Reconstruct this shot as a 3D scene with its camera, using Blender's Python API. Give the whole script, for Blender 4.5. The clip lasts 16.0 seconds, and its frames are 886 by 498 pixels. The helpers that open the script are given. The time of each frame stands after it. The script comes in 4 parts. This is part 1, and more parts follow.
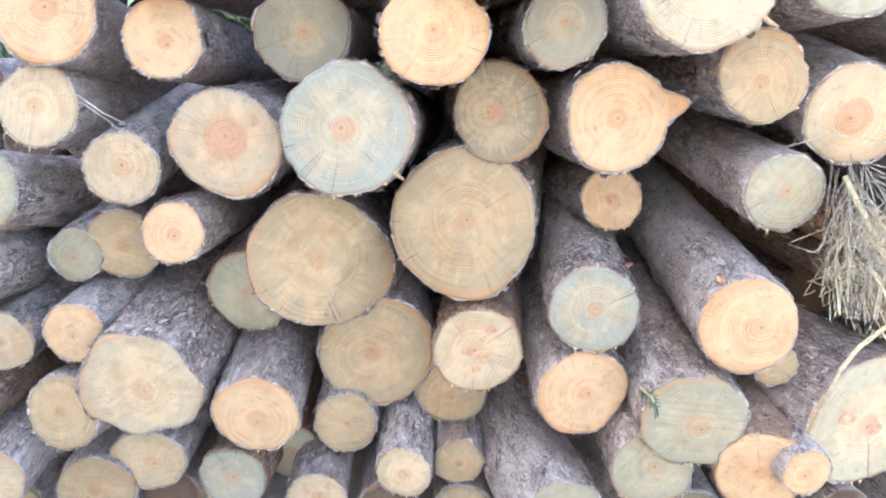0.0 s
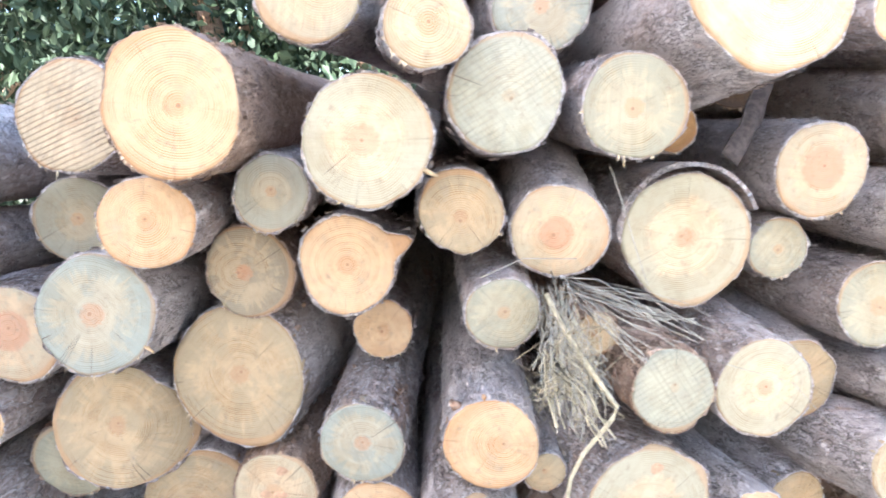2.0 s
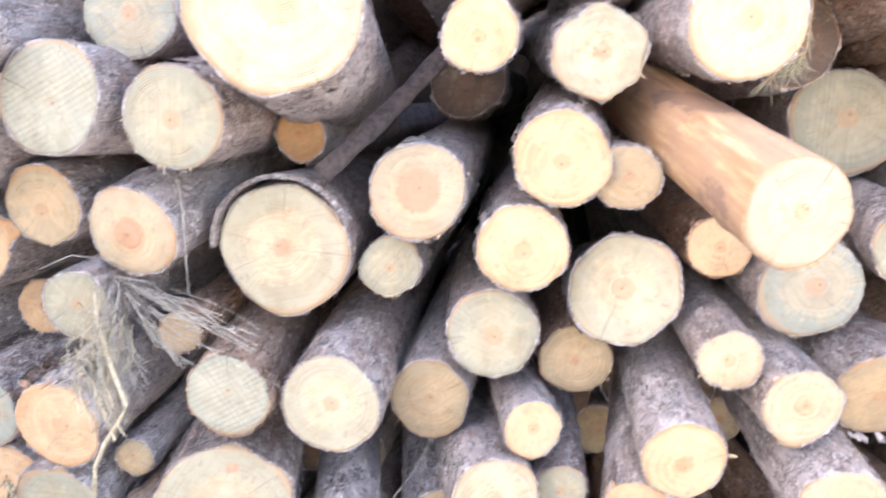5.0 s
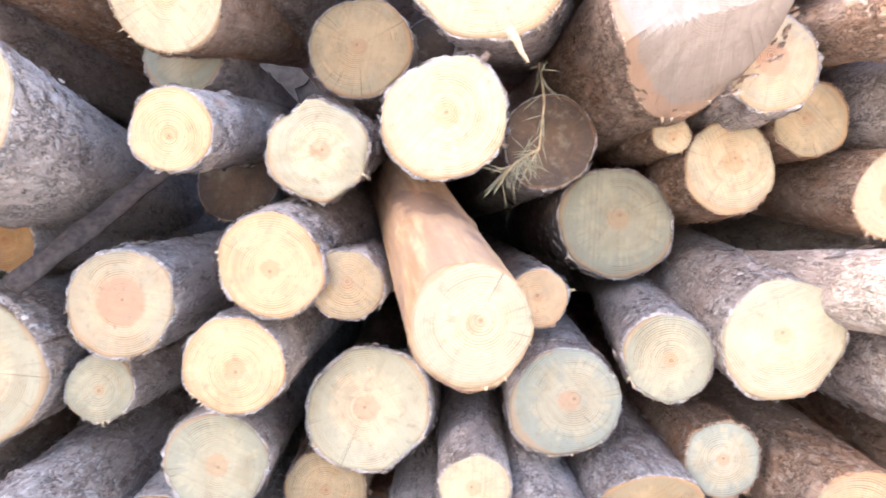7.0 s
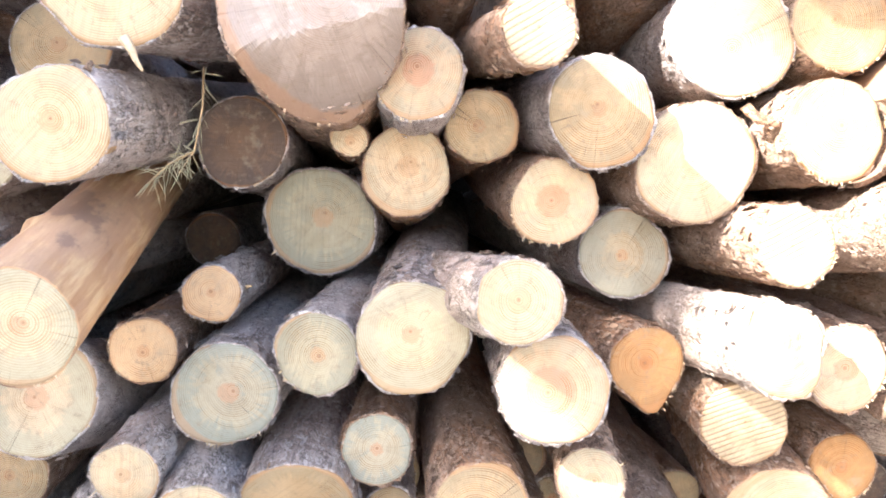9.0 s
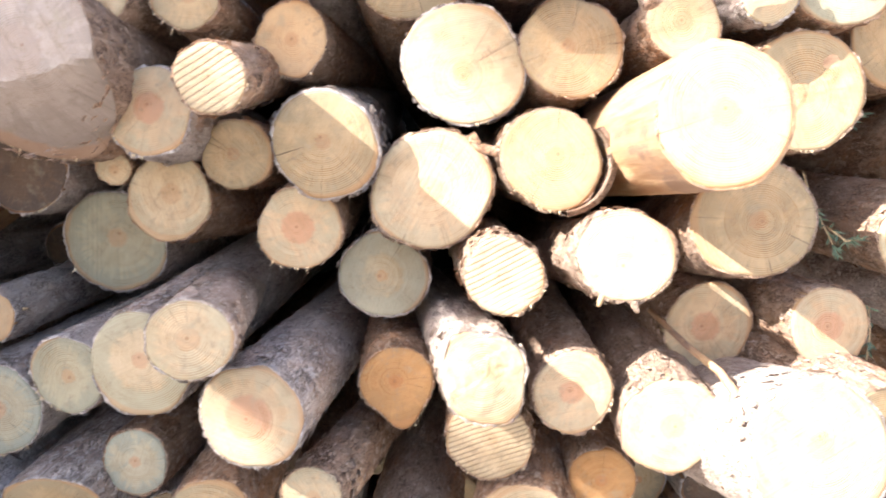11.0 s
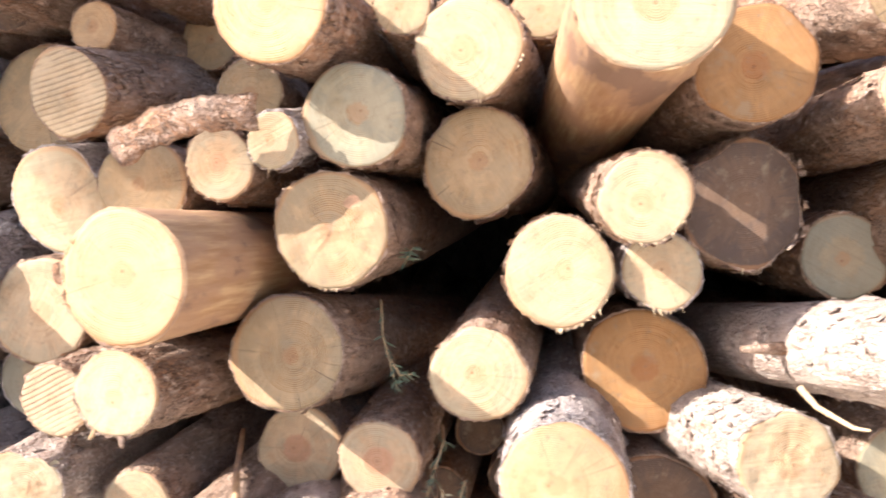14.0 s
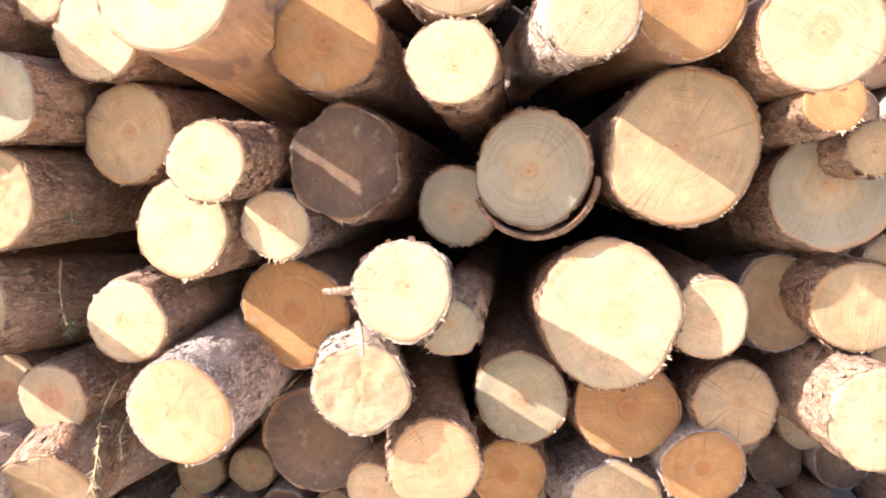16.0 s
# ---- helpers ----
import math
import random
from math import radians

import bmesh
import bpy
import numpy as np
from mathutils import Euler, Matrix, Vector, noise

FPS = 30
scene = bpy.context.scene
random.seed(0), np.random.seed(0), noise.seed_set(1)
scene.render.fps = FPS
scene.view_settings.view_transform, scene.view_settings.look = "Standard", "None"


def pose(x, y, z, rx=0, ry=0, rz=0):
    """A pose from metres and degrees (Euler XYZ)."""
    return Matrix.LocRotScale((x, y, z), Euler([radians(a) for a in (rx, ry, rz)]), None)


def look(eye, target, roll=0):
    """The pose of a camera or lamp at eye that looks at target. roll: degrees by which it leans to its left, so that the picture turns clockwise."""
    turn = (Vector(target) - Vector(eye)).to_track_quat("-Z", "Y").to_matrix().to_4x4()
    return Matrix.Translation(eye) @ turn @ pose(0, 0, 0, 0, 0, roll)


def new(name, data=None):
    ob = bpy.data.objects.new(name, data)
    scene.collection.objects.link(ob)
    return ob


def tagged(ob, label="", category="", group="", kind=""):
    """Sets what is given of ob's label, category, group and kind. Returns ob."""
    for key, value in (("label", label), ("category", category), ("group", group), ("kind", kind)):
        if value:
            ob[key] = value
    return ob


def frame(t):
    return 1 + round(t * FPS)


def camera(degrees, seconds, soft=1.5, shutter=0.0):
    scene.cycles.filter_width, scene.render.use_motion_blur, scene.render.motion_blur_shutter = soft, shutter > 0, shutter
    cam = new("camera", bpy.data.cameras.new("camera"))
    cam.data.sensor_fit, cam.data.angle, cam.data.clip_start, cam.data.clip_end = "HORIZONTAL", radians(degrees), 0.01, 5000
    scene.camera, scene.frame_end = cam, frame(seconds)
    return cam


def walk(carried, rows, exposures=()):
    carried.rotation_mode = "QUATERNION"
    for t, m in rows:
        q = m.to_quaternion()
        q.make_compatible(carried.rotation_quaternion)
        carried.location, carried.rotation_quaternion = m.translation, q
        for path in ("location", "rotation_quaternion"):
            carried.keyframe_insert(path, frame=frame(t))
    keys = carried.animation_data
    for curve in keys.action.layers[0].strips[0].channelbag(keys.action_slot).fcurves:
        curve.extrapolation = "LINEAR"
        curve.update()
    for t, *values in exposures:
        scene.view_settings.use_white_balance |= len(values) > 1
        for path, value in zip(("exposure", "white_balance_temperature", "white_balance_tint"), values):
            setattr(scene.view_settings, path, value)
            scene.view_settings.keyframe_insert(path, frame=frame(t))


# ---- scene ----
cam = camera(58.6, 16.0, soft=1.8, shutter=0.3)
ROWS = [
    (0.0, -0.0000, -0.0000, 1.4500, 78.00, -0.00, -0.00),
    (0.5, 0.0974, -0.0022, 1.4836, 78.93, 2.27, -0.80),
    (1.0, 0.2254, -0.0079, 1.5290, 80.36, 4.53, -0.81),
    (1.5, 0.3911, -0.0351, 1.5635, 81.95, 7.12, 0.32),
    (2.0, 0.5790, -0.0688, 1.5882, 82.57, 8.76, 0.55),
    (2.5, 0.7397, -0.0888, 1.5882, 81.92, 7.48, 0.89),
    (3.0, 0.8927, -0.0555, 1.5390, 81.88, 4.34, 0.93),
    (3.5, 1.0850, -0.0177, 1.5398, 81.19, 4.44, 3.95),
    (4.0, 1.2543, -0.0082, 1.5315, 80.16, 4.85, 4.78),
    (4.5, 1.4584, -0.0028, 1.5140, 79.94, 4.94, 8.96),
    (5.0, 1.6963, 0.0173, 1.5393, 81.42, 4.99, 10.43),
    (5.2, 1.8026, 0.0401, 1.5544, 82.13, 4.77, 10.70),
    (7.3, 2.1860, 0.2385, 1.5005, 88.55, 4.98, 5.29),
    (7.5, 2.2777, 0.2291, 1.5167, 88.23, 4.28, 5.19),
    (8.0, 2.4593, 0.2124, 1.5025, 88.08, 4.65, 3.18),
    (8.2, 2.5130, 0.2223, 1.4959, 88.09, 4.75, 2.27),
    (10.3, 3.0898, 0.2182, 1.5509, 82.57, 3.35, 8.48),
    (10.5, 3.1675, 0.2090, 1.5722, 82.44, 2.91, 8.31),
    (11.0, 3.3887, 0.2454, 1.5837, 83.98, 5.28, 8.38),
    (11.5, 3.5990, 0.3218, 1.6510, 83.64, 5.03, 10.26),
    (12.0, 3.7800, 0.3750, 1.6626, 84.49, 6.24, 10.54),
    (12.5, 3.9950, 0.4161, 1.6882, 86.01, 7.18, 12.60),
    (13.0, 4.2359, 0.4179, 1.7131, 86.44, 5.81, 17.02),
    (13.5, 4.4290, 0.4409, 1.7083, 86.42, 7.55, 19.11),
    (14.0, 4.6382, 0.5153, 1.6980, 86.61, 5.47, 20.23),
    (14.5, 4.8550, 0.5700, 1.6870, 85.80, 4.83, 18.67),
    (15.0, 5.0981, 0.5771, 1.6500, 84.38, 6.03, 19.51),
    (15.5, 5.3456, 0.5836, 1.6410, 84.28, 6.08, 21.01),
    (16.0, 5.5067, 0.6336, 1.6071, 83.84, 7.57, 21.79),
]
SKY_POWER, SUN_POWER = 0.132, 4.4
EXPOSURES = [(0.0, 3.12, 5850, 10), (2.5, 3.1, 5850, 11), (5.0, 3.08, 5950, 16), (7.5, 2.9, 5850, 14), (8.2, 2.8, 5900, 13), (10.4, 2.4, 5950, 11), (11.5, 1.82, 6100, 14), (12.0, 1.68, 6200, 16), (13.5, 1.50, 6250, 17), (16.0, 1.66, 6700, 23)]

walk(cam, [(t, pose(*p)) for t, *p in ROWS], exposures=EXPOSURES)

# ---- daylight: a low sun over the left shoulder and an open sky ----
SUN_TO = Vector((-0.576, -0.537, 0.616)).normalized()
world = bpy.data.worlds.new("sky")
scene.world = world
world.use_nodes = True
wn = world.node_tree
sky = wn.nodes.new("ShaderNodeTexSky")
sky.sky_type, sky.sun_disc = "NISHITA", False
sky.sun_elevation = math.asin(SUN_TO.z)
sky.sun_rotation = math.atan2(SUN_TO.x, SUN_TO.y)
sky.air_density, sky.dust_density, sky.ozone_density = 1.0, 2.5, 0.6
wn.links.new(sky.outputs[0], wn.nodes["Background"].inputs[0])
wn.nodes["Background"].inputs[1].default_value = SKY_POWER
sun_data = bpy.data.lights.new("sun", "SUN")
sun_data.energy, sun_data.angle, sun_data.color = SUN_POWER, radians(0.55), (1.0, 0.93, 0.82)
sun = new("sun", sun_data)
sun.matrix_world = look(SUN_TO * 30, (0, 0, 0))


# ---- materials ----
class Nodes:
    """Small wrapper to write node materials briefly."""

    def __init__(self, name):
        self.mat = bpy.data.materials.new(name)
        self.mat.use_nodes = True
        self.tree = self.mat.node_tree
        self.bsdf = self.tree.nodes["Principled BSDF"]

    def add(self, kind, props=None, **inputs):
        n = self.tree.nodes.new("ShaderNode" + kind)
        for k, v in (props or {}).items():
            setattr(n, k, v)
        for k, v in inputs.items():
            self.put(n.inputs[int(k[1:])] if k[0] == "i" and k[1:].isdigit() else n.inputs[k.replace("_", " ")], v)
        return n

    def put(self, socket, v):
        if isinstance(v, bpy.types.NodeSocket):
            self.tree.links.new(v, socket)
        else:
            socket.default_value = v

    def math(self, op, a, b=0.0, clamp=False):
        n = self.add("Math", {"operation": op, "use_clamp": clamp}, i0=a, i1=b)
        return n.outputs[0]

    def mix(self, fac, a, b, blend="MIX"):
        n = self.add("Mix", {"data_type": "RGBA", "blend_type": blend})
        self.put(n.inputs[0], fac)
        self.put(n.inputs[6], a if isinstance(a, bpy.types.NodeSocket) else (*a, 1))
        self.put(n.inputs[7], b if isinstance(b, bpy.types.NodeSocket) else (*b, 1))
        return n.outputs[2]

    def ramp(self, fac, lo, hi):
        n = self.add("MapRange", {"clamp": True}, i0=fac, i1=lo, i2=hi, i3=0.0, i4=1.0)
        n.interpolation_type = "SMOOTHSTEP"
        return n.outputs[0]

    def noise(self, vec, scale, detail=4.0, rough=0.55, w=None):
        n = self.add("TexNoise", {"noise_dimensions": "4D" if w is not None else "3D"}, Vector=vec, Scale=scale, Detail=detail, Roughness=rough)
        if w is not None:
            self.put(n.inputs["W"], w)
        return n.outputs[0]

    def done(self, colour, rough=0.8, height=None, strength=0.5, distance=0.004, spec=0.3):
        self.put(self.bsdf.inputs["Base Color"], colour)
        self.put(self.bsdf.inputs["Roughness"], rough)
        self.bsdf.inputs["Specular IOR Level"].default_value = spec
        if height is not None:
            b = self.add("Bump", None, Strength=strength, Distance=distance, Height=height)
            self.put(self.bsdf.inputs["Normal"], b.outputs[0])
        return self.mat


def bark_material(name, grey, red, deep, flake, peel=0.5):
    """Scaly pine bark: plates along the stem in several tones, thin cracks, lichen patches and pale scuffs."""
    m = Nodes(name)
    co = m.add("TexCoord").outputs["Object"]
    rnd = m.add("ObjectInfo").outputs["Random"]
    seed = m.math("MULTIPLY", rnd, 37.0)
    stretch = m.add("Mapping", None, Vector=co, Scale=(1.0, 0.42, 1.0)).outputs[0]
    wob = m.add("TexNoise", None, Vector=stretch, Scale=22.0, Detail=4.0).outputs["Color"]
    warped = m.add("Mix", {"data_type": "VECTOR"})
    m.put(warped.inputs[0], 0.22)
    m.put(warped.inputs[4], stretch)
    m.put(warped.inputs[5], wob)
    plates = m.add("TexVoronoi", {"feature": "DISTANCE_TO_EDGE"}, Vector=warped.outputs[1], Scale=58.0).outputs[0]
    cell = m.add("TexVoronoi", None, Vector=warped.outputs[1], Scale=58.0).outputs["Color"]
    tone = m.add("SeparateColor", None, Color=cell)
    broad = m.noise(stretch, 6.0, 4.0, 0.6, seed)
    mid = m.noise(stretch, 30.0, 4.0, 0.6, seed)
    fine = m.noise(co, 150.0, 4.0, 0.6)
    streak = m.noise(m.add("Mapping", None, Vector=co, Scale=(1.0, 0.10, 1.0)).outputs[0], 85.0, 3.0, 0.6, seed)
    open_crack = m.ramp(m.math("ADD", plates, m.math("MULTIPLY", m.math("SUBTRACT", mid, 0.5), 0.55)), -0.02, 0.09)
    # the plates' own tones, then grey weathering in broad patches
    c = m.mix(m.ramp(tone.outputs[0], 0.15, 0.85), red, m_mid(red, grey))
    c = m.mix(m.math("MULTIPLY", m.ramp(tone.outputs[1], 0.50, 0.95), 0.45), c, deep)
    lich = m.ramp(m.math("ADD", broad, m.math("MULTIPLY", rnd, 0.14)), 0.44, 0.64)
    c = m.mix(m.math("MULTIPLY", lich, 0.80), c, grey)
    c = m.mix(m.math("MULTIPLY", m.ramp(tone.outputs[2], 0.70, 0.95), 0.6), c, flake)
    # inner bark laid open in torn patches
    torn = m.noise(stretch, 5.0, 6.0, 0.7, m.math("ADD", seed, 9.0))
    c = m.mix(m.math("MULTIPLY", m.ramp(torn, 0.60, 0.66), peel), c, (0.46, 0.25, 0.13))
    # rubbed streaks along the stem, scuffs and dark damp spots
    c = m.mix(m.math("MULTIPLY", m.ramp(streak, 0.55, 0.70), 0.38), c, flake)
    c = m.mix(m.math("MULTIPLY", m.math("SUBTRACT", 1.0, m.ramp(streak, 0.30, 0.43)), 0.45), c, deep)
    scuff = m.noise(m.add("Mapping", None, Vector=co, Scale=(1.0, 0.6, 1.0)).outputs[0], 52.0, 4.0, 0.65, m.math("ADD", seed, 3.0))
    c = m.mix(m.math("MULTIPLY", m.ramp(scuff, 0.60, 0.66), 0.65), c, tuple(min(0.82, v * 1.16) for v in flake))
    c = m.mix(m.math("MULTIPLY", m.math("SUBTRACT", 1.0, m.ramp(scuff, 0.33, 0.40)), 0.55), c, deep)
    c = m.mix(m.math("MULTIPLY", m.math("SUBTRACT", 1.0, open_crack), 0.58), c, tuple(v * 0.5 for v in deep))
    h = m.math("ADD", m.math("MULTIPLY", open_crack, 0.45), m.math("ADD", m.math("MULTIPLY", tone.outputs[0], 0.45), m.math("ADD", m.math("MULTIPLY", mid, 0.9), m.math("ADD", m.math("MULTIPLY", fine, 0.16), m.math("MULTIPLY", m.ramp(scuff, 0.36, 0.62), 0.5)))))
    return m.done(c, 0.85, h, 1.0, 0.0085, 0.3)


def m_mid(a, b):
    return tuple((x + y) / 2 for x, y in zip(a, b))


def bare_material():
    """Peeled stem wood with streaks along the grain."""
    m = Nodes("peeled_wood")
    co = m.add("TexCoord").outputs["Object"]
    st = m.add("Mapping", None, Vector=co, Scale=(1.0, 0.08, 1.0)).outputs[0]
    streak = m.noise(st, 60.0, 6.0, 0.65)
    patch = m.noise(m.add("Mapping", None, Vector=co, Scale=(1.0, 0.4, 1.0)).outputs[0], 9.0, 5.0, 0.6)
    c = m.mix(m.ramp(streak, 0.35, 0.68), (0.38, 0.215, 0.105), (0.58, 0.395, 0.22))
    c = m.mix(m.math("MULTIPLY", m.ramp(patch, 0.43, 0.55), 0.75), c, (0.40, 0.245, 0.15))
    c = m.mix(m.math("MULTIPLY", m.ramp(patch, 0.56, 0.63), 0.85), c, (0.24, 0.15, 0.105))
    scar = m.noise(st, 22.0, 3.0, 0.6)
    c = m.mix(m.math("MULTIPLY", m.ramp(scar, 0.60, 0.68), 0.6), c, (0.33, 0.17, 0.08))
    return m.done(c, 0.7, m.math("ADD", streak, m.math("MULTIPLY", patch, 1.5)), 0.6, 0.005, 0.35)


def end_material(name, sap, outer, heart, heart_r, stain=None, stain_amt=0.0, saw=0.15, ring=0.5, crack=0.5, outer_at=0.70, groove=0.0):
    """Sawn end grain: growth rings round the pith, coloured heart, radial stain and checks, saw marks."""
    m = Nodes(name)
    tc = m.add("TexCoord")
    co, uv = tc.outputs["Object"], tc.outputs["UV"]
    rnd = m.add("ObjectInfo").outputs["Random"]
    seed = m.math("MULTIPLY", rnd, 53.0)
    # distance from the middle in parts of the radius (uv runs from -1 to 1)
    r = m.add("VectorMath", {"operation": "LENGTH"}, i0=uv).outputs["Value"]
    ray = m.add("VectorMath", {"operation": "NORMALIZE"}, i0=uv).outputs[0]
    angular = m.noise(ray, 5.5, 5.0, 0.75, seed)
    angular_fine = m.noise(ray, 26.0, 3.0, 0.6, seed)
    blot = m.noise(co, 22.0, 5.0, 0.6, seed)
    fine = m.noise(co, 190.0, 5.0, 0.7, seed)
    rw = m.math("ADD", r, m.math("MULTIPLY", m.math("SUBTRACT", angular, 0.5), 0.55))
    # growth rings, eccentric by the object's own origin
    wob = m.noise(co, 9.0, 2.0, 0.5, seed)
    dist = m.add("VectorMath", {"operation": "LENGTH"}, i0=co).outputs["Value"]
    phase = m.math("MULTIPLY", m.math("ADD", dist, m.math("MULTIPLY", wob, 0.012)), 1450.0)
    rings = m.math("POWER", m.math("ADD", m.math("MULTIPLY", m.math("SINE", phase), 0.5), 0.5), 2.6)
    rings2 = m.noise(m.add("CombineXYZ", None, i0=m.math("MULTIPLY", m.math("ADD", dist, m.math("MULTIPLY", wob, 0.012)), 130.0)).outputs[0], 1.0, 2.0, 0.5, seed)
    seen = m.noise(co, 11.0, 3.0, 0.6, m.math("ADD", seed, 2.0))
    c = m.mix(m.ramp(blot, 0.35, 0.7), sap, tuple(v * 0.86 for v in sap))
    c = m.mix(m.math("MULTIPLY", m.ramp(m.math("ADD", rw, m.math("MULTIPLY", m.math("SUBTRACT", blot, 0.5), 0.30)), outer_at, min(1.02, outer_at + (0.32 if outer_at > 0.65 else 0.12))), 0.78), c, outer)
    if stain:
        patch = m.noise(co, 15.0, 6.0, 0.72, m.math("ADD", seed, 7.0))
        c = m.mix(m.math("MULTIPLY", m.ramp(patch, 0.50, 0.60), stain_amt * 0.75), c, stain)
        amount = m.ramp(m.math("ADD", angular, m.math("MULTIPLY", m.math("SUBTRACT", r, 0.62), 0.60)), 0.50, 0.62)
        c = m.mix(m.math("MULTIPLY", amount, stain_amt * 0.8), c, stain)
    hr = m.math("MULTIPLY", m.math("ADD", m.math("MULTIPLY", rnd, 0.5), 0.75), heart_r)
    inside = m.math("SUBTRACT", 1.0, m.ramp(m.math("DIVIDE", m.math("ADD", r, m.math("MULTIPLY", m.math("SUBTRACT", angular, 0.5), 0.30)), hr), 0.86, 1.06))
    c = m.mix(m.math("MULTIPLY", inside, 0.68), c, tuple(v * 0.90 for v in heart))
    c = m.mix(m.math("MULTIPLY", m.math("SUBTRACT", 1.0, m.ramp(dist, 0.0015, 0.0045)), 0.7), c, (0.25, 0.13, 0.07))
    dark = m.mix(1.0, c, (0.60, 0.44, 0.29), "MULTIPLY")
    c = m.mix(m.math("MULTIPLY", m.math("MULTIPLY", rings, m.math("ADD", 0.25, m.math("MULTIPLY", m.ramp(seen, 0.40, 0.62), m.ramp(rings2, 0.35, 0.60)))), min(1.0, ring * 1.25)), c, dark)
    # drying checks that run out from the pith
    check = m.math("MULTIPLY", m.ramp(angular_fine, 0.62, 0.655), m.math("MULTIPLY", m.ramp(r, 0.12, 0.4), m.ramp(m.noise(co, 14.0, 2.0, 0.5, seed), 0.45, 0.6)))
    c = m.mix(m.math("MULTIPLY", check, crack), c, (0.10, 0.07, 0.05))
    # saw marks: straight lines at a turn of their own
    turn = m.add("VectorRotate", {"rotation_type": "Y_AXIS"}, Vector=co, Angle=m.math("MULTIPLY", rnd, 3.1))
    sx = m.add("SeparateXYZ", None, Vector=turn.outputs[0]).outputs[2]
    lines = m.noise(m.add("CombineXYZ", None, i0=m.math("MULTIPLY", m.math("ADD", sx, m.math("MULTIPLY", wob, 0.006)), 1.0)).outputs[0], 170.0, 3.0, 0.6, seed)
    c = m.mix(m.math("MULTIPLY", m.ramp(lines, 0.48, 0.66), saw), c, tuple(v * 0.55 for v in sap))
    if groove:
        # coarse chain-saw grooves about a finger apart
        gx = m.add("SeparateXYZ", None, Vector=m.add("VectorRotate", {"rotation_type": "Y_AXIS"}, Vector=co, Angle=m.math("ADD", 0.15, m.math("MULTIPLY", rnd, 0.35))).outputs[0]).outputs[2]
        wave = m.math("SINE", m.math("MULTIPLY", m.math("ADD", gx, m.math("MULTIPLY", wob, 0.010)), 560.0))
        cuts = m.math("MULTIPLY", m.ramp(wave, 0.15, 0.9), m.ramp(seen, 0.30, 0.55))
        c = m.mix(m.math("MULTIPLY", cuts, groove), c, tuple(v * 0.45 for v in outer))
        lines = m.math("SUBTRACT", lines, m.math("MULTIPLY", cuts, 1.2 * groove))
    c = m.mix(m.math("MULTIPLY", m.ramp(fine, 0.45, 0.75), 0.22), c, tuple(v * 0.6 for v in sap))
    c = m.mix(m.math("MULTIPLY", m.ramp(blot, 0.56, 0.70), 0.42), c, (0.36, 0.30, 0.205))
    dirt = m.noise(co, 60.0, 5.0, 0.75, m.math("ADD", seed, 4.0))
    c = m.mix(m.math("MULTIPLY", m.ramp(dirt, 0.54, 0.68), 0.55), c, (0.25, 0.19, 0.13))
    smudge = m.noise(co, 8.0, 5.0, 0.65, m.math("ADD", seed, 11.0))
    c = m.mix(m.math("MULTIPLY", m.ramp(smudge, 0.52, 0.66), 0.40), c, m.mix(1.0, c, (0.74, 0.68, 0.58), "MULTIPLY"))
    rim = m.ramp(m.math("ADD", r, m.math("MULTIPLY", m.math("SUBTRACT", blot, 0.5), 0.14)), 0.935, 0.985)
    c = m.mix(m.math("MULTIPLY", rim, 0.38), c, (0.46, 0.22, 0.09))
    h = m.math("ADD", m.math("MULTIPLY", lines, 0.4 + 2.0 * saw), m.math("ADD", m.math("MULTIPLY", fine, 0.5), m.math("MULTIPLY", check, -2.0)))
    return m.done(c, 0.75, h, 0.55, 0.003, 0.25)


BARK = [
    bark_material("bark_grey", (0.55, 0.480, 0.440), (0.43, 0.325, 0.270), (0.15, 0.115, 0.100), (0.66, 0.60, 0.565), 0.45),
    bark_material("bark_brown", (0.41, 0.295, 0.22), (0.40, 0.220, 0.125), (0.14, 0.082, 0.054), (0.56, 0.42, 0.32), 0.85),
    bark_material("bark_pale", (0.60, 0.505, 0.43), (0.52, 0.385, 0.31), (0.38, 0.28, 0.22), (0.74, 0.65, 0.57), 0.7),
    bark_material("bark_scale_grey", (0.68, 0.61, 0.575), (0.54, 0.42, 0.36), (0.24, 0.18, 0.155), (0.76, 0.70, 0.66), 0.3),
    bark_material("bark_scale_brown", (0.56, 0.43, 0.34), (0.52, 0.31, 0.19), (0.21, 0.13, 0.09), (0.66, 0.52, 0.41), 0.3),
]
BARE = bare_material()
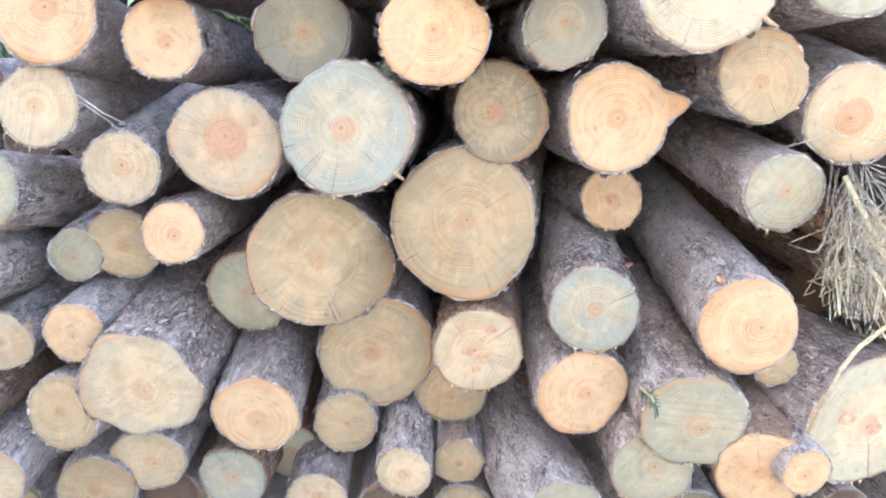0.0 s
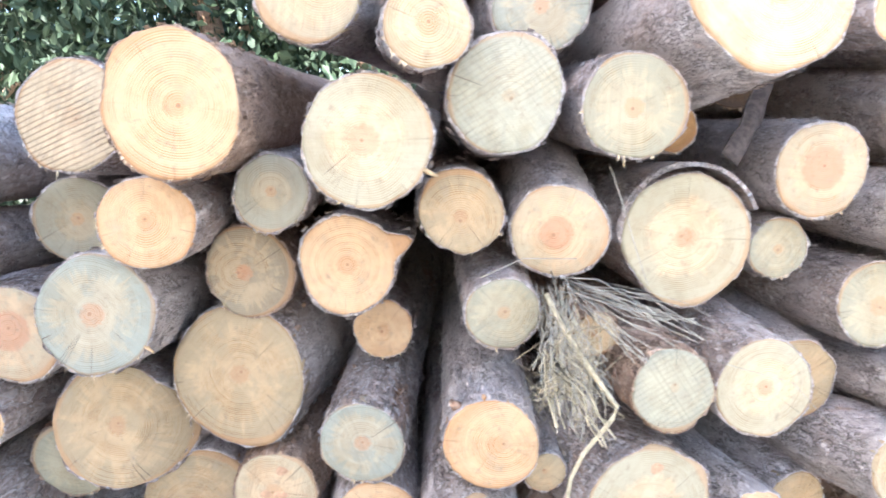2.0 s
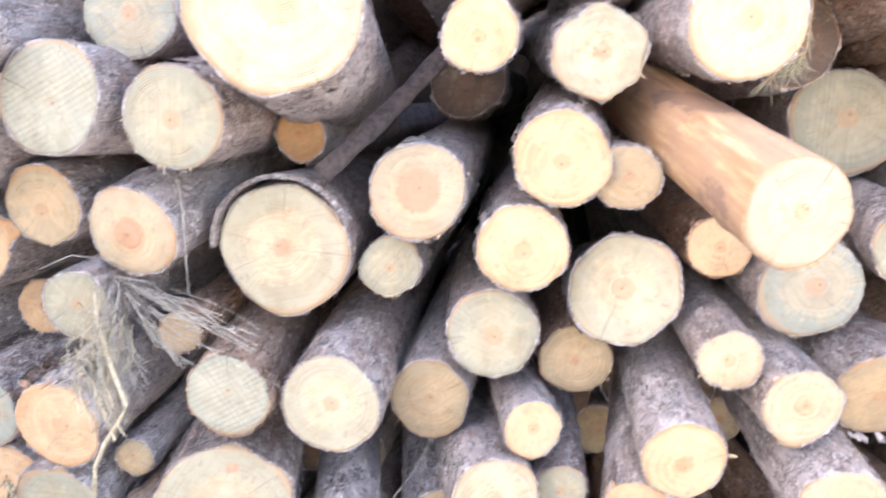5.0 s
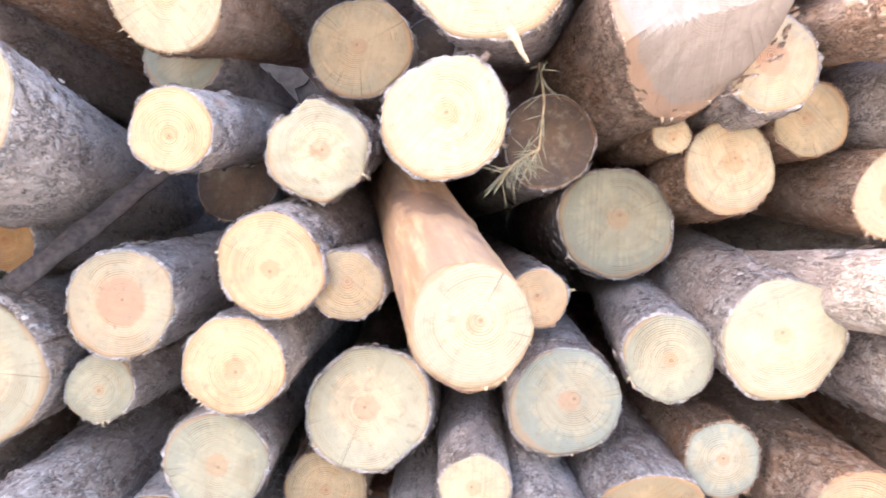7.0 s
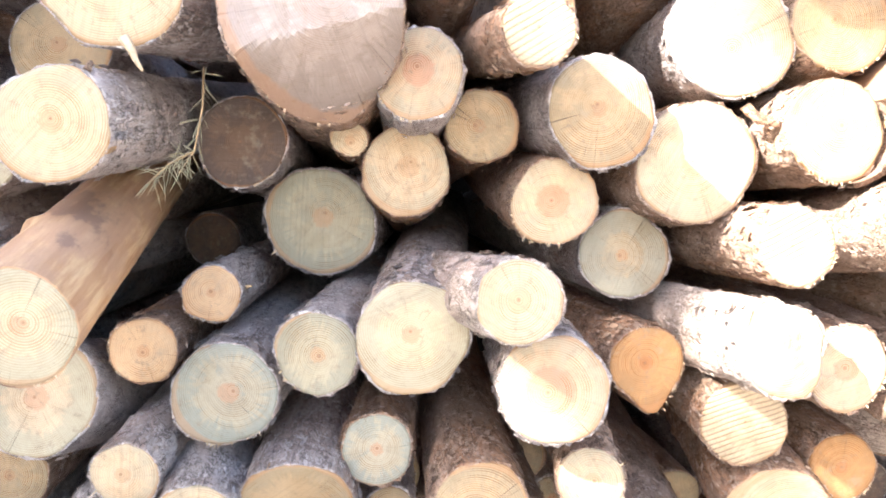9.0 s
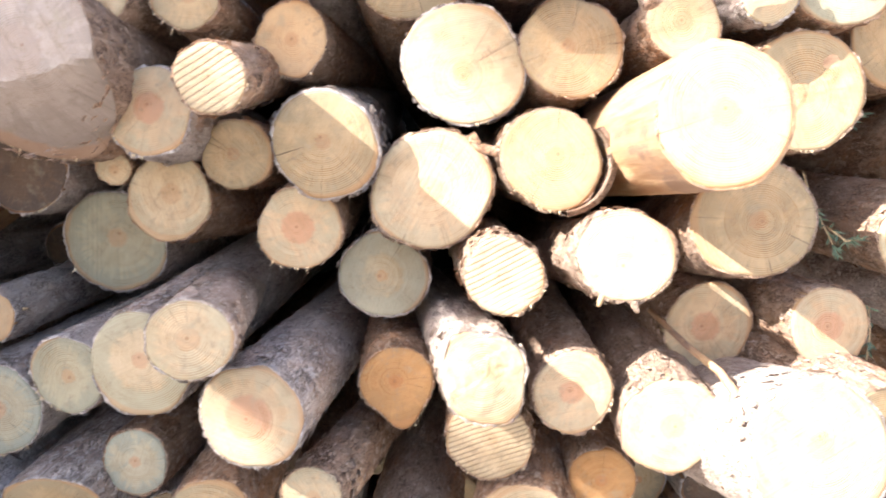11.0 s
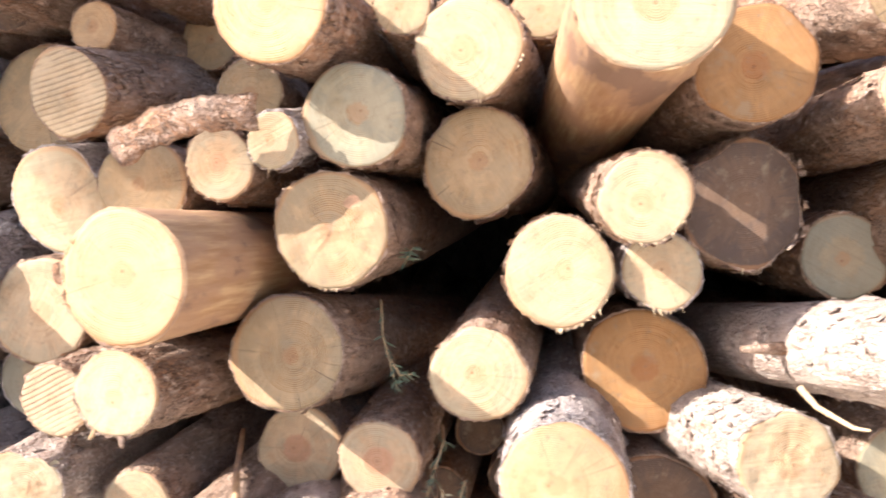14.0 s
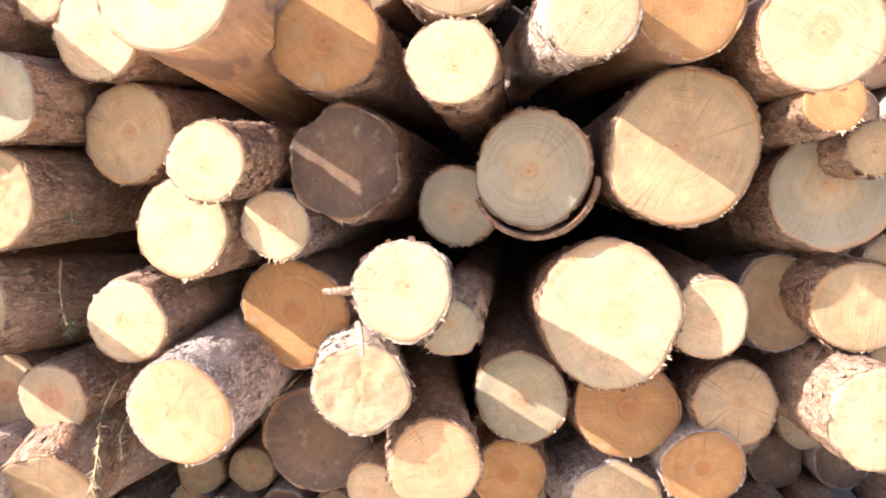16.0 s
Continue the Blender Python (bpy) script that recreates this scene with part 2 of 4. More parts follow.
# style letter: the end-grain material, and how it reads in words
ENDS = {
    "O": (end_material("end_fresh_orange", (0.630, 0.420, 0.238), (0.568, 0.299, 0.132), (0.568, 0.328, 0.172), 0.20, (0.568, 0.415, 0.256), 0.5, ring=0.75), "fresh orange-tinted sawn end"),
    "C": (end_material("end_cream", (0.602, 0.444, 0.276), (0.499, 0.365, 0.220), (0.568, 0.361, 0.200), 0.24, (0.430, 0.373, 0.256), 0.65, 0.28, 0.7), "pale cream sawn end"),
    "P": (end_material("end_pink_heart", (0.568, 0.407, 0.252), (0.516, 0.299, 0.164), (0.550, 0.278, 0.164), 0.38, (0.404, 0.357, 0.248), 0.7, 0.2, 0.7), "sawn end with a pinkish heart"),
    "G": (end_material("end_grey_green", (0.430, 0.369, 0.248), (0.327, 0.286, 0.196), (0.499, 0.307, 0.168), 0.20, (0.301, 0.286, 0.212), 0.8, 0.3, 0.7), "weathered grey-green sawn end"),
    "S": (end_material("end_blue_stain", (0.447, 0.382, 0.268), (0.318, 0.315, 0.252), (0.533, 0.307, 0.180), 0.19, (0.292, 0.303, 0.252), 0.9, 0.25, 0.6, 0.9), "blue-stained pale sawn end"),
    "T": (end_material("end_tan", (0.490, 0.349, 0.200), (0.404, 0.282, 0.160), (0.464, 0.270, 0.144), 0.17, (0.327, 0.261, 0.164), 0.7, 0.25, 0.85, 0.9), "dry tan sawn end with growth rings"),
    "B": (end_material("end_brown_grey", (0.430, 0.320, 0.196), (0.335, 0.232, 0.140), (0.516, 0.241, 0.120), 0.18, (0.258, 0.216, 0.148), 0.9, 0.2, 0.8, 0.9), "brown-grey sawn end with a small red heart"),
    "A": (end_material("end_amber", (0.464, 0.257, 0.108), (0.361, 0.170, 0.064), (0.430, 0.187, 0.076), 0.22, (0.327, 0.191, 0.088), 0.6, 0.2, 0.8), "amber brown sawn end"),
    "W": (end_material("end_saw_lines", (0.602, 0.450, 0.285), (0.516, 0.370, 0.225), (0.568, 0.390, 0.232), 0.20, (0.464, 0.382, 0.256), 0.4, 0.4, 0.4, groove=0.75), "cream end with deep saw lines"),
    "H": (end_material("end_green_sawn", (0.44, 0.395, 0.280), (0.37, 0.335, 0.240), (0.47, 0.36, 0.23), 0.10, (0.33, 0.315, 0.240), 0.6, 0.5, 0.4, 0.8, groove=0.22), "greyish green end with fine saw lines"),
    "Q": (end_material("end_two_tone", (0.585, 0.45, 0.29), (0.405, 0.365, 0.255), (0.570, 0.335, 0.20), 0.20, (0.40, 0.36, 0.25), 0.35, 0.22, 0.6, 0.6, outer_at=0.52), "two-toned end, cream core in a grey-green rim"),
    "K": (end_material("end_grey_ring", (0.43, 0.345, 0.225), (0.325, 0.300, 0.225), (0.50, 0.29, 0.15), 0.15, (0.30, 0.28, 0.21), 0.6, 0.25, 0.7, 0.6, outer_at=0.42), "grey weathered end with a tan core"),
    "N": (end_material("end_old_cut", (0.44, 0.355, 0.30), (0.36, 0.285, 0.24), (0.40, 0.30, 0.24), 0.3, (0.30, 0.24, 0.20), 0.7, 0.3, 0.25), "weathered pinkish grey felling cut"),
    # dirty weathered ends; on filler logs this dark stands for gap shade
    "D": (end_material("end_dirty_gap_dark", (0.172, 0.112, 0.076), (0.129, 0.083, 0.058), (0.206, 0.129, 0.080), 0.3, (0.095, 0.071, 0.060), 0.8), "dark end, old dirt and on fillers gap shade"),
}


def plain(name, colour, rough=0.8, vary=0.35, scale=30.0):
    m = Nodes(name)
    co = m.add("TexCoord").outputs["Object"]
    n = m.noise(co, scale, 5.0, 0.65)
    rnd = m.add("ObjectInfo").outputs["Random"]
    c = m.mix(m.ramp(n, 0.3, 0.7), tuple(v * (1 - vary) for v in colour), tuple(min(1, v * (1 + vary)) for v in colour))
    c = m.mix(m.math("MULTIPLY", rnd, 0.25), c, tuple(v * 0.6 for v in colour))
    return m.done(c, rough, n, 0.4, 0.004)


def leaf_material(name, a, b):
    m = Nodes(name)
    rnd = m.add("NewGeometry").outputs["Random Per Island"]
    n = m.noise(m.add("TexCoord").outputs["Object"], 1.3, 3.0)
    c = m.mix(rnd, a, b)
    c = m.mix(m.math("MULTIPLY", n, 0.5), c, tuple(v * 0.5 for v in a))
    m.bsdf.inputs["Transmission Weight"].default_value = 0.0
    return m.done(c, 0.6)


KNOT = plain("knot_wood", (0.50, 0.30, 0.18), 0.7, 0.3, 90)
HANGING = plain("dark_bark", (0.075, 0.058, 0.052), 0.9, 0.4, 60)
STRAW = plain("dry_straw", (0.52, 0.43, 0.28), 0.7, 0.3, 60)
STRAW_GREY = plain("grey_straw", (0.40, 0.36, 0.295), 0.75, 0.3, 60)
FIBRE = plain("frayed_wood", (0.62, 0.47, 0.30), 0.7, 0.25, 80)
TWIG = plain("bare_twig", (0.52, 0.36, 0.20), 0.75, 0.3, 50)
NEEDLE = plain("pine_needles", (0.11, 0.15, 0.10), 0.6, 0.4, 40)
NEEDLE_DRY = plain("dry_needles", (0.36, 0.325, 0.21), 0.7, 0.3, 40)
# near-black, to put shade into the stack behind the gaps
GAP_SHADE = plain("gap_shade_wood", (0.050, 0.041, 0.036), 0.9, 0.4, 20)
LEAF = leaf_material("tree_leaves", (0.022, 0.042, 0.024), (0.055, 0.085, 0.045))


# ---- mesh helpers ----
def mesh_object(name, verts, faces, material, parent=None, uv=None, smooth=True):
    me = bpy.data.meshes.new(name)
    me.from_pydata(verts, [], faces)
    me.materials.append(material)
    if smooth:
        me.polygons.foreach_set("use_smooth", [True] * len(me.polygons))
    if uv is not None:
        layer = me.uv_layers.new(name="UVMap")
        idx = np.zeros(len(me.loops), dtype=np.int32)
        me.loops.foreach_get("vertex_index", idx)
        layer.data.foreach_set("uv", np.asarray(uv, dtype=np.float32)[idx].ravel())
    me.update()
    ob = new(name, me)
    if parent:
        ob.parent = parent
    return ob


def tube(name, pts, r0, r1, material, parent=None, sides=6):
    """A tapered round rod along a line of points."""
    verts, faces = [], []
    n = len(pts)
    for i, p in enumerate(pts):
        p = Vector(p)
        d = (Vector(pts[min(i + 1, n - 1)]) - Vector(pts[max(i - 1, 0)])).normalized()
        q = d.to_track_quat("Z", "Y")
        r = r0 + (r1 - r0) * i / (n - 1)
        for k in range(sides):
            a = 2 * math.pi * k / sides
            verts.append(p + q @ Vector((r * math.cos(a), r * math.sin(a), 0)))
    for i in range(n - 1):
        for k in range(sides):
            a, b = i * sides + k, i * sides + (k + 1) % sides
            faces.append((a, b, b + sides, a + sides))
    faces.append(tuple(range(sides))[::-1])
    faces.append(tuple((n - 1) * sides + k for k in range(sides)))
    return mesh_object(name, verts, faces, material, parent)


def flakes(root, r, out, bark, rng, k):
    """Small scales of bark that lift off the stem behind the saw cut."""
    verts, faces = [], []
    n = len(out)
    for _ in range(int(170 * r / 0.1 * rng.uniform(0.5, 1.2))):
        a0, y0 = rng.uniform(0, 6.283), 0.012 + 0.55 * rng.rand() ** 1.6
        ln, wd, lift = rng.uniform(0.010, 0.034), rng.uniform(0.006, 0.015) / r, rng.uniform(0.0015, 0.0065)
        skew = rng.uniform(-0.5, 0.5)
        b = len(verts)
        for i in range(3):
            u = i / 2
            for j in range(3):
                v = j - 1
                a = a0 + v * wd * (0.5 + 0.12 * rng.randn()) + skew * u * wd
                rad = r * out[int(a / 6.283 * n) % n] + 0.0022 + lift * (1 - u) ** 1.5 + 0.0015 * abs(v) * rng.rand()
                verts.append((rad * math.cos(a), y0 + u * ln + 0.0022 * rng.randn(), rad * math.sin(a)))
        for i in range(2):
            for j in range(2):
                q = b + i * 3 + j
                faces.append((q, q + 1, q + 4, q + 3))
    tagged(mesh_object("scaly_bark", verts, faces, bark, root, smooth=False), kind="stuff")


def splinters(root, r, out, cut, rng):
    """Frayed fibres left by the saw along part of the rim."""
    verts, faces = [], []
    n = len(out)
    mid, span = rng.normal(-1.6, 0.8), rng.uniform(0.5, 1.5)
    for _ in range(rng.randint(8, 26)):
        a = mid + span * rng.uniform(-1, 1)
        rad = r * out[int((a % 6.283) / 6.283 * n) % n] - 0.003
        px, pz = rad * math.cos(a), rad * math.sin(a)
        p = Vector((px, cut(px, pz) - 0.0006, pz))
        d = Vector((math.cos(a) * rng.rand(), -0.7 * rng.rand(), math.sin(a) * rng.rand() - 0.3)) * rng.uniform(0.002, 0.009) * (2.2 if rng.rand() < 0.08 else 1.0) + Vector(rng.normal(0, 0.002, 3))
        w = Vector((-math.sin(a), 0, math.cos(a))) * rng.uniform(0.0008, 0.0028)
        b = len(verts)
        verts += [p - w, p + w, p + Vector((0, 0.004, 0)), p + d]
        faces += [(b, b + 1, b + 3), (b + 1, b + 2, b + 3), (b + 2, b, b + 3)]
    tagged(mesh_object("frayed_rim", verts, faces, FIBRE, root, smooth=False), "pale frayed wood fibres", kind="stuff")


PILE = []          # middle, radius and axis of each log, to find the gaps between them
LOG_COUNT = [0]


def log(x, y, z, r, yaw, pitch, style, length=2.3, lobes=0.022, oval=0.05, bark=None, shape=None, collar=0.0,
        slant=(0.0, 0.0), notch=None, rough_end=0.0, label="", group="logs stacked in the pile", pith=None, plain_stem=False, stubs=(), spots=()):
    """One log of the pile: bark-covered stem and sawn end. Its base is the middle of the end that faces the road; +y runs along the stem."""
    k = LOG_COUNT[0]

    def cut(px, pz):
        # how far the sawn plane lies behind the end's middle
        d = slant[0] * px + slant[1] * pz
        if notch:
            d += notch[3] * max(0.0, notch[0] * px + notch[1] * pz - notch[2] * r)
        return d

    LOG_COUNT[0] += 1
    rng = np.random.RandomState(k * 17 + 5)
    root = new("log")
    root.matrix_world = pose(x, y, z, pitch, 0, yaw)
    PILE.append((Vector((x, y, z)), r, root.matrix_world.to_3x3() @ Vector((0, 1, 0))))
    n = 28 if plain_stem else 64
    th = np.arange(n) * 2 * math.pi / n
    ph = rng.uniform(0, 6.28, 8)
    out = 1 + oval * np.cos(2 * (th - ph[0])) * rng.uniform(0.3, 1)
    for h in range(3, 9):
        out = out + lobes * rng.uniform(-1, 1) * (3.2 / h) * np.cos(h * th + ph[h - 1])
    out = out + rng.normal(0, 0.0016, n)
    if shape is not None:
        out = out * np.array([shape(a) for a in th])
    thick = rng.uniform(0.0025, 0.0065)
    # stem: rows of rings, finer near the sawn end
    ys = np.array([0.0, 0.02, 0.4, length]) if plain_stem else np.concatenate([[0.0, 0.004, 0.012], np.linspace(0.022, 0.62, 40), np.linspace(0.68, length, 9)])
    knots = [(rng.uniform(0.08, 0.9), rng.uniform(0, 6.28), rng.uniform(0.010, 0.022), rng.uniform(0.004, 0.013)) for _ in range(rng.randint(2, 6))]
    bend = rng.normal(0, 0.010, 2)
    taper = rng.uniform(-0.03, 0.06)
    verts, faces = [], []
    off = rng.uniform(-50, 50, 3)
    rind = 0.3 if bark is BARE else rng.uniform(0.7, 1.5)
    lip = rng.normal(0, 0.0012, n)
    # where the bark has chipped back from the saw cut
    chip = np.array([0.020 * rind * max(0.0, noise.noise(Vector((math.cos(a) * 2.1, math.sin(a) * 2.1, k * 1.37))) - 0.08) + 0.006 * rind * max(0.0, noise.noise(Vector((math.cos(a) * 7, math.sin(a) * 7, k)))) for a in th])
    for j, yy in enumerate(ys):
        for i in range(n):
            a = th[i]
            rad = r * out[i] * (1 + taper * yy / length)
            ca, sa = math.cos(a), math.sin(a)
            v = Vector((ca * 9 + off[0], yy * 11 + off[1], sa * 9 + off[2]))
            rad += rind * (0.0036 * noise.noise(v * (r / 0.1)) + 0.0034 * noise.noise(v * 2.4 * (r / 0.1)) + 0.0022 * abs(noise.noise(v * 5.5 * (r / 0.1))))
            for ky, ka, ks, kh in knots:
                da = (a - ka + math.pi) % (2 * math.pi) - math.pi
                q = ((yy - ky) / ks) ** 2 + (da * r / ks) ** 2
                if q < 9:
                    rad += kh * math.exp(-q)
            px, pz = rad * ca + bend[0] * yy * yy, rad * sa + bend[1] * yy * yy
            dy = cut(px, pz)
            fade = max(0.0, 1 - yy / (0.45 if notch else 0.30))
            py = yy + (dy + chip[i] + (lip[i] if j < 3 else 0) - (0.001 if j == 0 else 0)) * fade
            verts.append((px, py, pz))
    for j in range(len(ys) - 1):
        for i in range(n):
            a, b = j * n + i, j * n + (i + 1) % n
            faces.append((a, b, b + n, a + n))
    # the bark's cut edge, a thin ring turned in to the wood
    base = len(verts)
    for i in range(n):
        rad = r * out[i] - thick
        px, pz = rad * math.cos(th[i]), rad * math.sin(th[i])
        verts.append((px, 0.0015 + chip[i] + cut(px, pz), pz))
    for i in range(n):
        a, b = i, (i + 1) % n
        faces.append((b, a, base + a, base + b))
    faces.append(tuple(range((len(ys) - 1) * n, len(ys) * n)))
    if bark is None:
        bark = BARK[0] if rng.rand() < (0.9 if x < 1.9 else 0.8 if x < 2.3 else 0.2 if x < 3.0 else 0.12) else BARK[1]
    mesh_object("bark", verts, faces, bark, root)
    # sawn end, with its origin at the pith so that rings run round it
    if pith is None:
        pith = (rng.normal(0, 0.10), rng.normal(0, 0.10))
    ox, oz = pith[0] * r, pith[1] * r
    rows = [0.0, 0.18, 0.4, 0.62, 0.82, 0.94, 1.0] if not (notch or rough_end) else [i / 16 for i in range(17)]
    ev, ef, uv = [], [], []
    for j, q in enumerate(rows):
        for i in range(n if j else 1):
            rad = (r * out[i] - thick * 0.6) * q
            px, pz = rad * math.cos(th[i]), rad * math.sin(th[i])
            nz = noise.noise(Vector((px * 22, pz * 22, k * 3.1))) * 0.0022
            if rough_end:
                nz += rough_end * (noise.noise(Vector((px * 30 + 7.3, pz * 30 + k * 1.7, k))) + 0.7 * noise.noise(Vector((px * 95 + 3.1, pz * 95, k))))
            if j == len(rows) - 1:
                nz += rng.normal(0, 0.0008) + 0.0012
            ev.append((px - ox, nz + cut(px, pz) - 0.0005, pz - oz))
            uv.append((px / r - pith[0] * 0.5, pz / r - pith[1] * 0.5))
    for i in range(n):
        ef.append((0, 1 + i, 1 + (i + 1) % n))
    for j in range(1, len(rows) - 1):
        for i in range(n):
            a, b = 1 + (j - 1) * n + i, 1 + (j - 1) * n + (i + 1) % n
            ef.append((a, a + n, b + n, b))
    # the wood's bare edge behind the cut, seen where the bark has chipped away
    rim0 = 1 + (len(rows) - 2) * n
    for i in range(n):
        x0, y0, z0 = ev[rim0 + i]
        ev.append((x0, y0 + 0.045, z0))
        uv.append(uv[rim0 + i])
    for i in range(n):
        a, b = rim0 + i, rim0 + (i + 1) % n
        ef.append((a, a + n, b + n, b))
    end = mesh_object("sawn_end", ev, ef, ENDS[style][0], root, uv, smooth=notch is None and rough_end < 0.006)
    end.location = (ox, 0, oz)
    tagged(end, ENDS[style][1])
    if not plain_stem:
        if bark is not BARE:
            flakes(root, r, out, BARK[3] if bark == BARK[0] else BARK[4] if bark == BARK[1] else bark, rng, k)
        if rng.rand() < 0.7:
            splinters(root, r, out, cut, rng)
    if collar:
        # loose bark that stands off the wood as a sleeve round part of the end
        cv, cf = [], []
        m2 = 26
        a0, a1 = collar
        for side in (0.0, 0.009):
            for yy in (-0.02, 0.0, 0.05, 0.16, 0.30):
                for i in range(m2):
                    u = i / (m2 - 1)
                    a = a0 + (a1 - a0) * u
                    gap = 0.003 + 0.009 * math.sin(math.pi * u) + side
                    jag = 0.008 * noise.noise(Vector((a * 5, yy * 3, k))) if yy < 0 else 0
                    rad = r * 1.02 + gap * max(0.0, 1 - yy / 0.32)
                    cv.append((rad * math.cos(a), yy + jag, rad * math.sin(a)))
        q = 5 * m2
        for s in (0, q):
            for j in range(4):
                for i in range(m2 - 1):
                    a = s + j * m2 + i
                    cf.append((a, a + 1, a + m2 + 1, a + m2))
        for i in range(m2 - 1):
            cf.append((i, i + 1, q + i + 1, q + i))
        tagged(mesh_object("loose_bark", cv, cf, bark, root), "curled bark loosened from the wood")
    for a, yy, reach, w in stubs:
        d = Vector((math.cos(a), -0.25, math.sin(a)))
        p = Vector((r * 0.94 * math.cos(a), yy, r * 0.94 * math.sin(a)))
        tagged(tube("branch_stub", [p, p + d * reach * 0.5, p + d * reach + Vector((0.002, -0.003, 0))], w, w * 0.45, TWIG if w < 0.008 else BARK[1], root, 7), "broken stub of a side branch")
    for px, pz, w in spots:
        # overgrown knots in the sawn end, a hair proud of it
        kv, kf = [(px * r, -0.0038, pz * r)], []
        for i in range(14):
            a = i * math.pi / 7
            q = w * r * (1 + 0.08 * math.sin(3 * a + px * 9))
            kv.append((px * r + q * math.cos(a), -0.0030, pz * r + q * 0.8 * math.sin(a)))
        for i in range(14):
            kf.append((0, 1 + i, 1 + (i + 1) % 14))
        tagged(mesh_object("knot", kv, kf, KNOT, root), "brown knot in the end grain")
    words = label or {"O": "pine log with a fresh orange sawn end", "C": "pine log with a pale cream sawn end",
                      "P": "pine log whose sawn end has a pinkish heart", "G": "pine log with a weathered grey-green end",
                      "S": "pine log with a blue-stained pale end", "T": "pine log with a dry tan ringed end",
                      "B": "pine log with brown-grey end and red heart", "A": "pine log with an amber brown sawn end",
                      "W": "pine log with deep saw lines across its end",
                      "K": "pine log with a grey end and tan core", "N": "thick log with a weathered felling cut",
                      "H": "pine log with a sawn greyish green end", "Q": "pine log with cream core and greenish rim", "D": "old pine log with a dark dirty end"}[style]
    if bark is BARE:
        words += ", bark peeled off"
    tagged(root, words + ", stacked in the pile" if len(words.split()) < 9 else words, "log", group)
    return root


# ---- the pile: middle of each end, radius, turn, rise, kind of end ----
log(-0.789, 1.625, 1.586, 0.105, 6.2, -7.8, "O")
log(-0.549, 1.596, 1.534, 0.081, 1.2, -1.9, "O")
log(-0.302, 1.741, 1.551, 0.102, 0, 2.3, "K")
log(-0.016, 1.42, 1.529, 0.093, 0, 2.3, "O")
log(0.219, 1.467, 1.549, 0.077, 0.8, 2.3, "K")
log(0.434, 1.339, 1.617, 0.119, 1.4, 1, "Q", stubs=[(-0.62, 0.004, 0.026, 0.006)])
log(-0.822, 1.625, 1.401, 0.084, 0.7, -4.2, "C")
log(-0.672, 1.648, 1.27, 0.081, 3.3, 9.4, "C")
log(-0.444, 1.625, 1.325, 0.114, -1.1, 1.5, "P")
log(-0.18, 1.482, 1.361, 0.125, -1, -2.1, "S", stubs=[(-0.72, 0.004, 0.022, 0.005)])
log(0.116, 1.592, 1.387, 0.098, 1.7, 1.1, "B")
log(0.332, 1.526, 1.38, 0.106, 1.7, -0.2, "O", shape=lambda a: 0.97 + 0.50 * math.exp(-((((a - 0.22 + math.pi) % (2 * math.pi)) - math.pi) / 0.19) ** 2), label="pine log with torn splinter at its orange end")
log(0.58, 1.461, 1.459, 0.084, 1.8, 2.4, "T")
log(0.765, 1.475, 1.388, 0.098, -2.5, 12, "P")
log(-0.964, 1.625, 1.228, 0.084, 1.3, -8.1, "G")
log(-0.565, 1.619, 1.14, 0.068, -3.1, -0.4, "O")
log(-0.723, 1.749, 1.089, 0.084, 0, 6.9, "T")
log(-0.834, 1.748, 1.064, 0.063, 0, 7.3, "G")
log(-0.273, 1.659, 1.071, 0.151, -4.9, -6.5, "T", notch=(0.92, -0.38, 0.42, 1.1), label="thick pine log with a wedge sawn off its tan end")
log(0.042, 1.612, 1.159, 0.156, -7.9, 1.1, "T", stubs=[(0.55, 0.05, 0.020, 0.010), (0.75, 0.16, 0.022, 0.009)])
log(0.365, 1.69, 1.201, 0.068, 3.6, -4.2, "O")
log(0.63, 1.449, 1.248, 0.076, 0.9, 6.2, "G")
log(-0.448, 1.76, 0.976, 0.096, 0, 7.7, "G")
log(0.302, 1.515, 1.002, 0.092, -3.9, 8.2, "S", stubs=[(0.6, 0.12, 0.018, 0.008), (1.9, 0.2, 0.016, 0.008)])
log(-0.153, 1.754, 0.829, 0.137, 4.5, 8.8, "T")
log(0.074, 1.612, 0.883, 0.098, -4.7, 7.6, "C", spots=[(-0.22, 0.0, 0.13), (0.10, -0.08, 0.17), (-0.06, -0.42, 0.12), (0.28, 0.55, 0.14)])
log(0.57, 1.409, 1.001, 0.096, -0.8, 8.6, "O", stubs=[(2.15, 0.02, 0.030, 0.014)])
log(-0.807, 1.648, 0.912, 0.07, -2.3, 5.8, "O")
log(-0.999, 1.698, 0.875, 0.074, -2.7, 5.2, "C")
log(-0.848, 1.648, 0.727, 0.088, -5.2, -2.8, "T")
log(-0.666, 1.625, 0.798, 0.132, -0.4, 9.2, "C", lobes=0.07, label="lobed pine log with a pale star-hearted end")
log(-0.421, 1.659, 0.715, 0.098, 1.8, 10.6, "O")
log(-0.708, 1.749, 0.559, 0.09, -1.3, 10.9, "C")
log(-0.84, 1.749, 0.481, 0.096, -0, 12.5, "T")
log(-0.509, 1.754, 0.508, 0.085, -6.3, 8.3, "S")
log(-0.394, 1.874, 0.519, 0.08, 0, 11.7, "G")
log(-0.232, 1.754, 0.652, 0.079, 0.6, 10.5, "T")
log(0.018, 1.8, 0.712, 0.086, 0.1, 9.6, "T")
log(-0.089, 1.659, 0.573, 0.065, -0.7, 10.9, "C")
log(0.038, 1.762, 0.548, 0.063, 0.1, 11, "T")
log(-0.308, 1.754, 0.457, 0.073, 1.3, 12.5, "C")
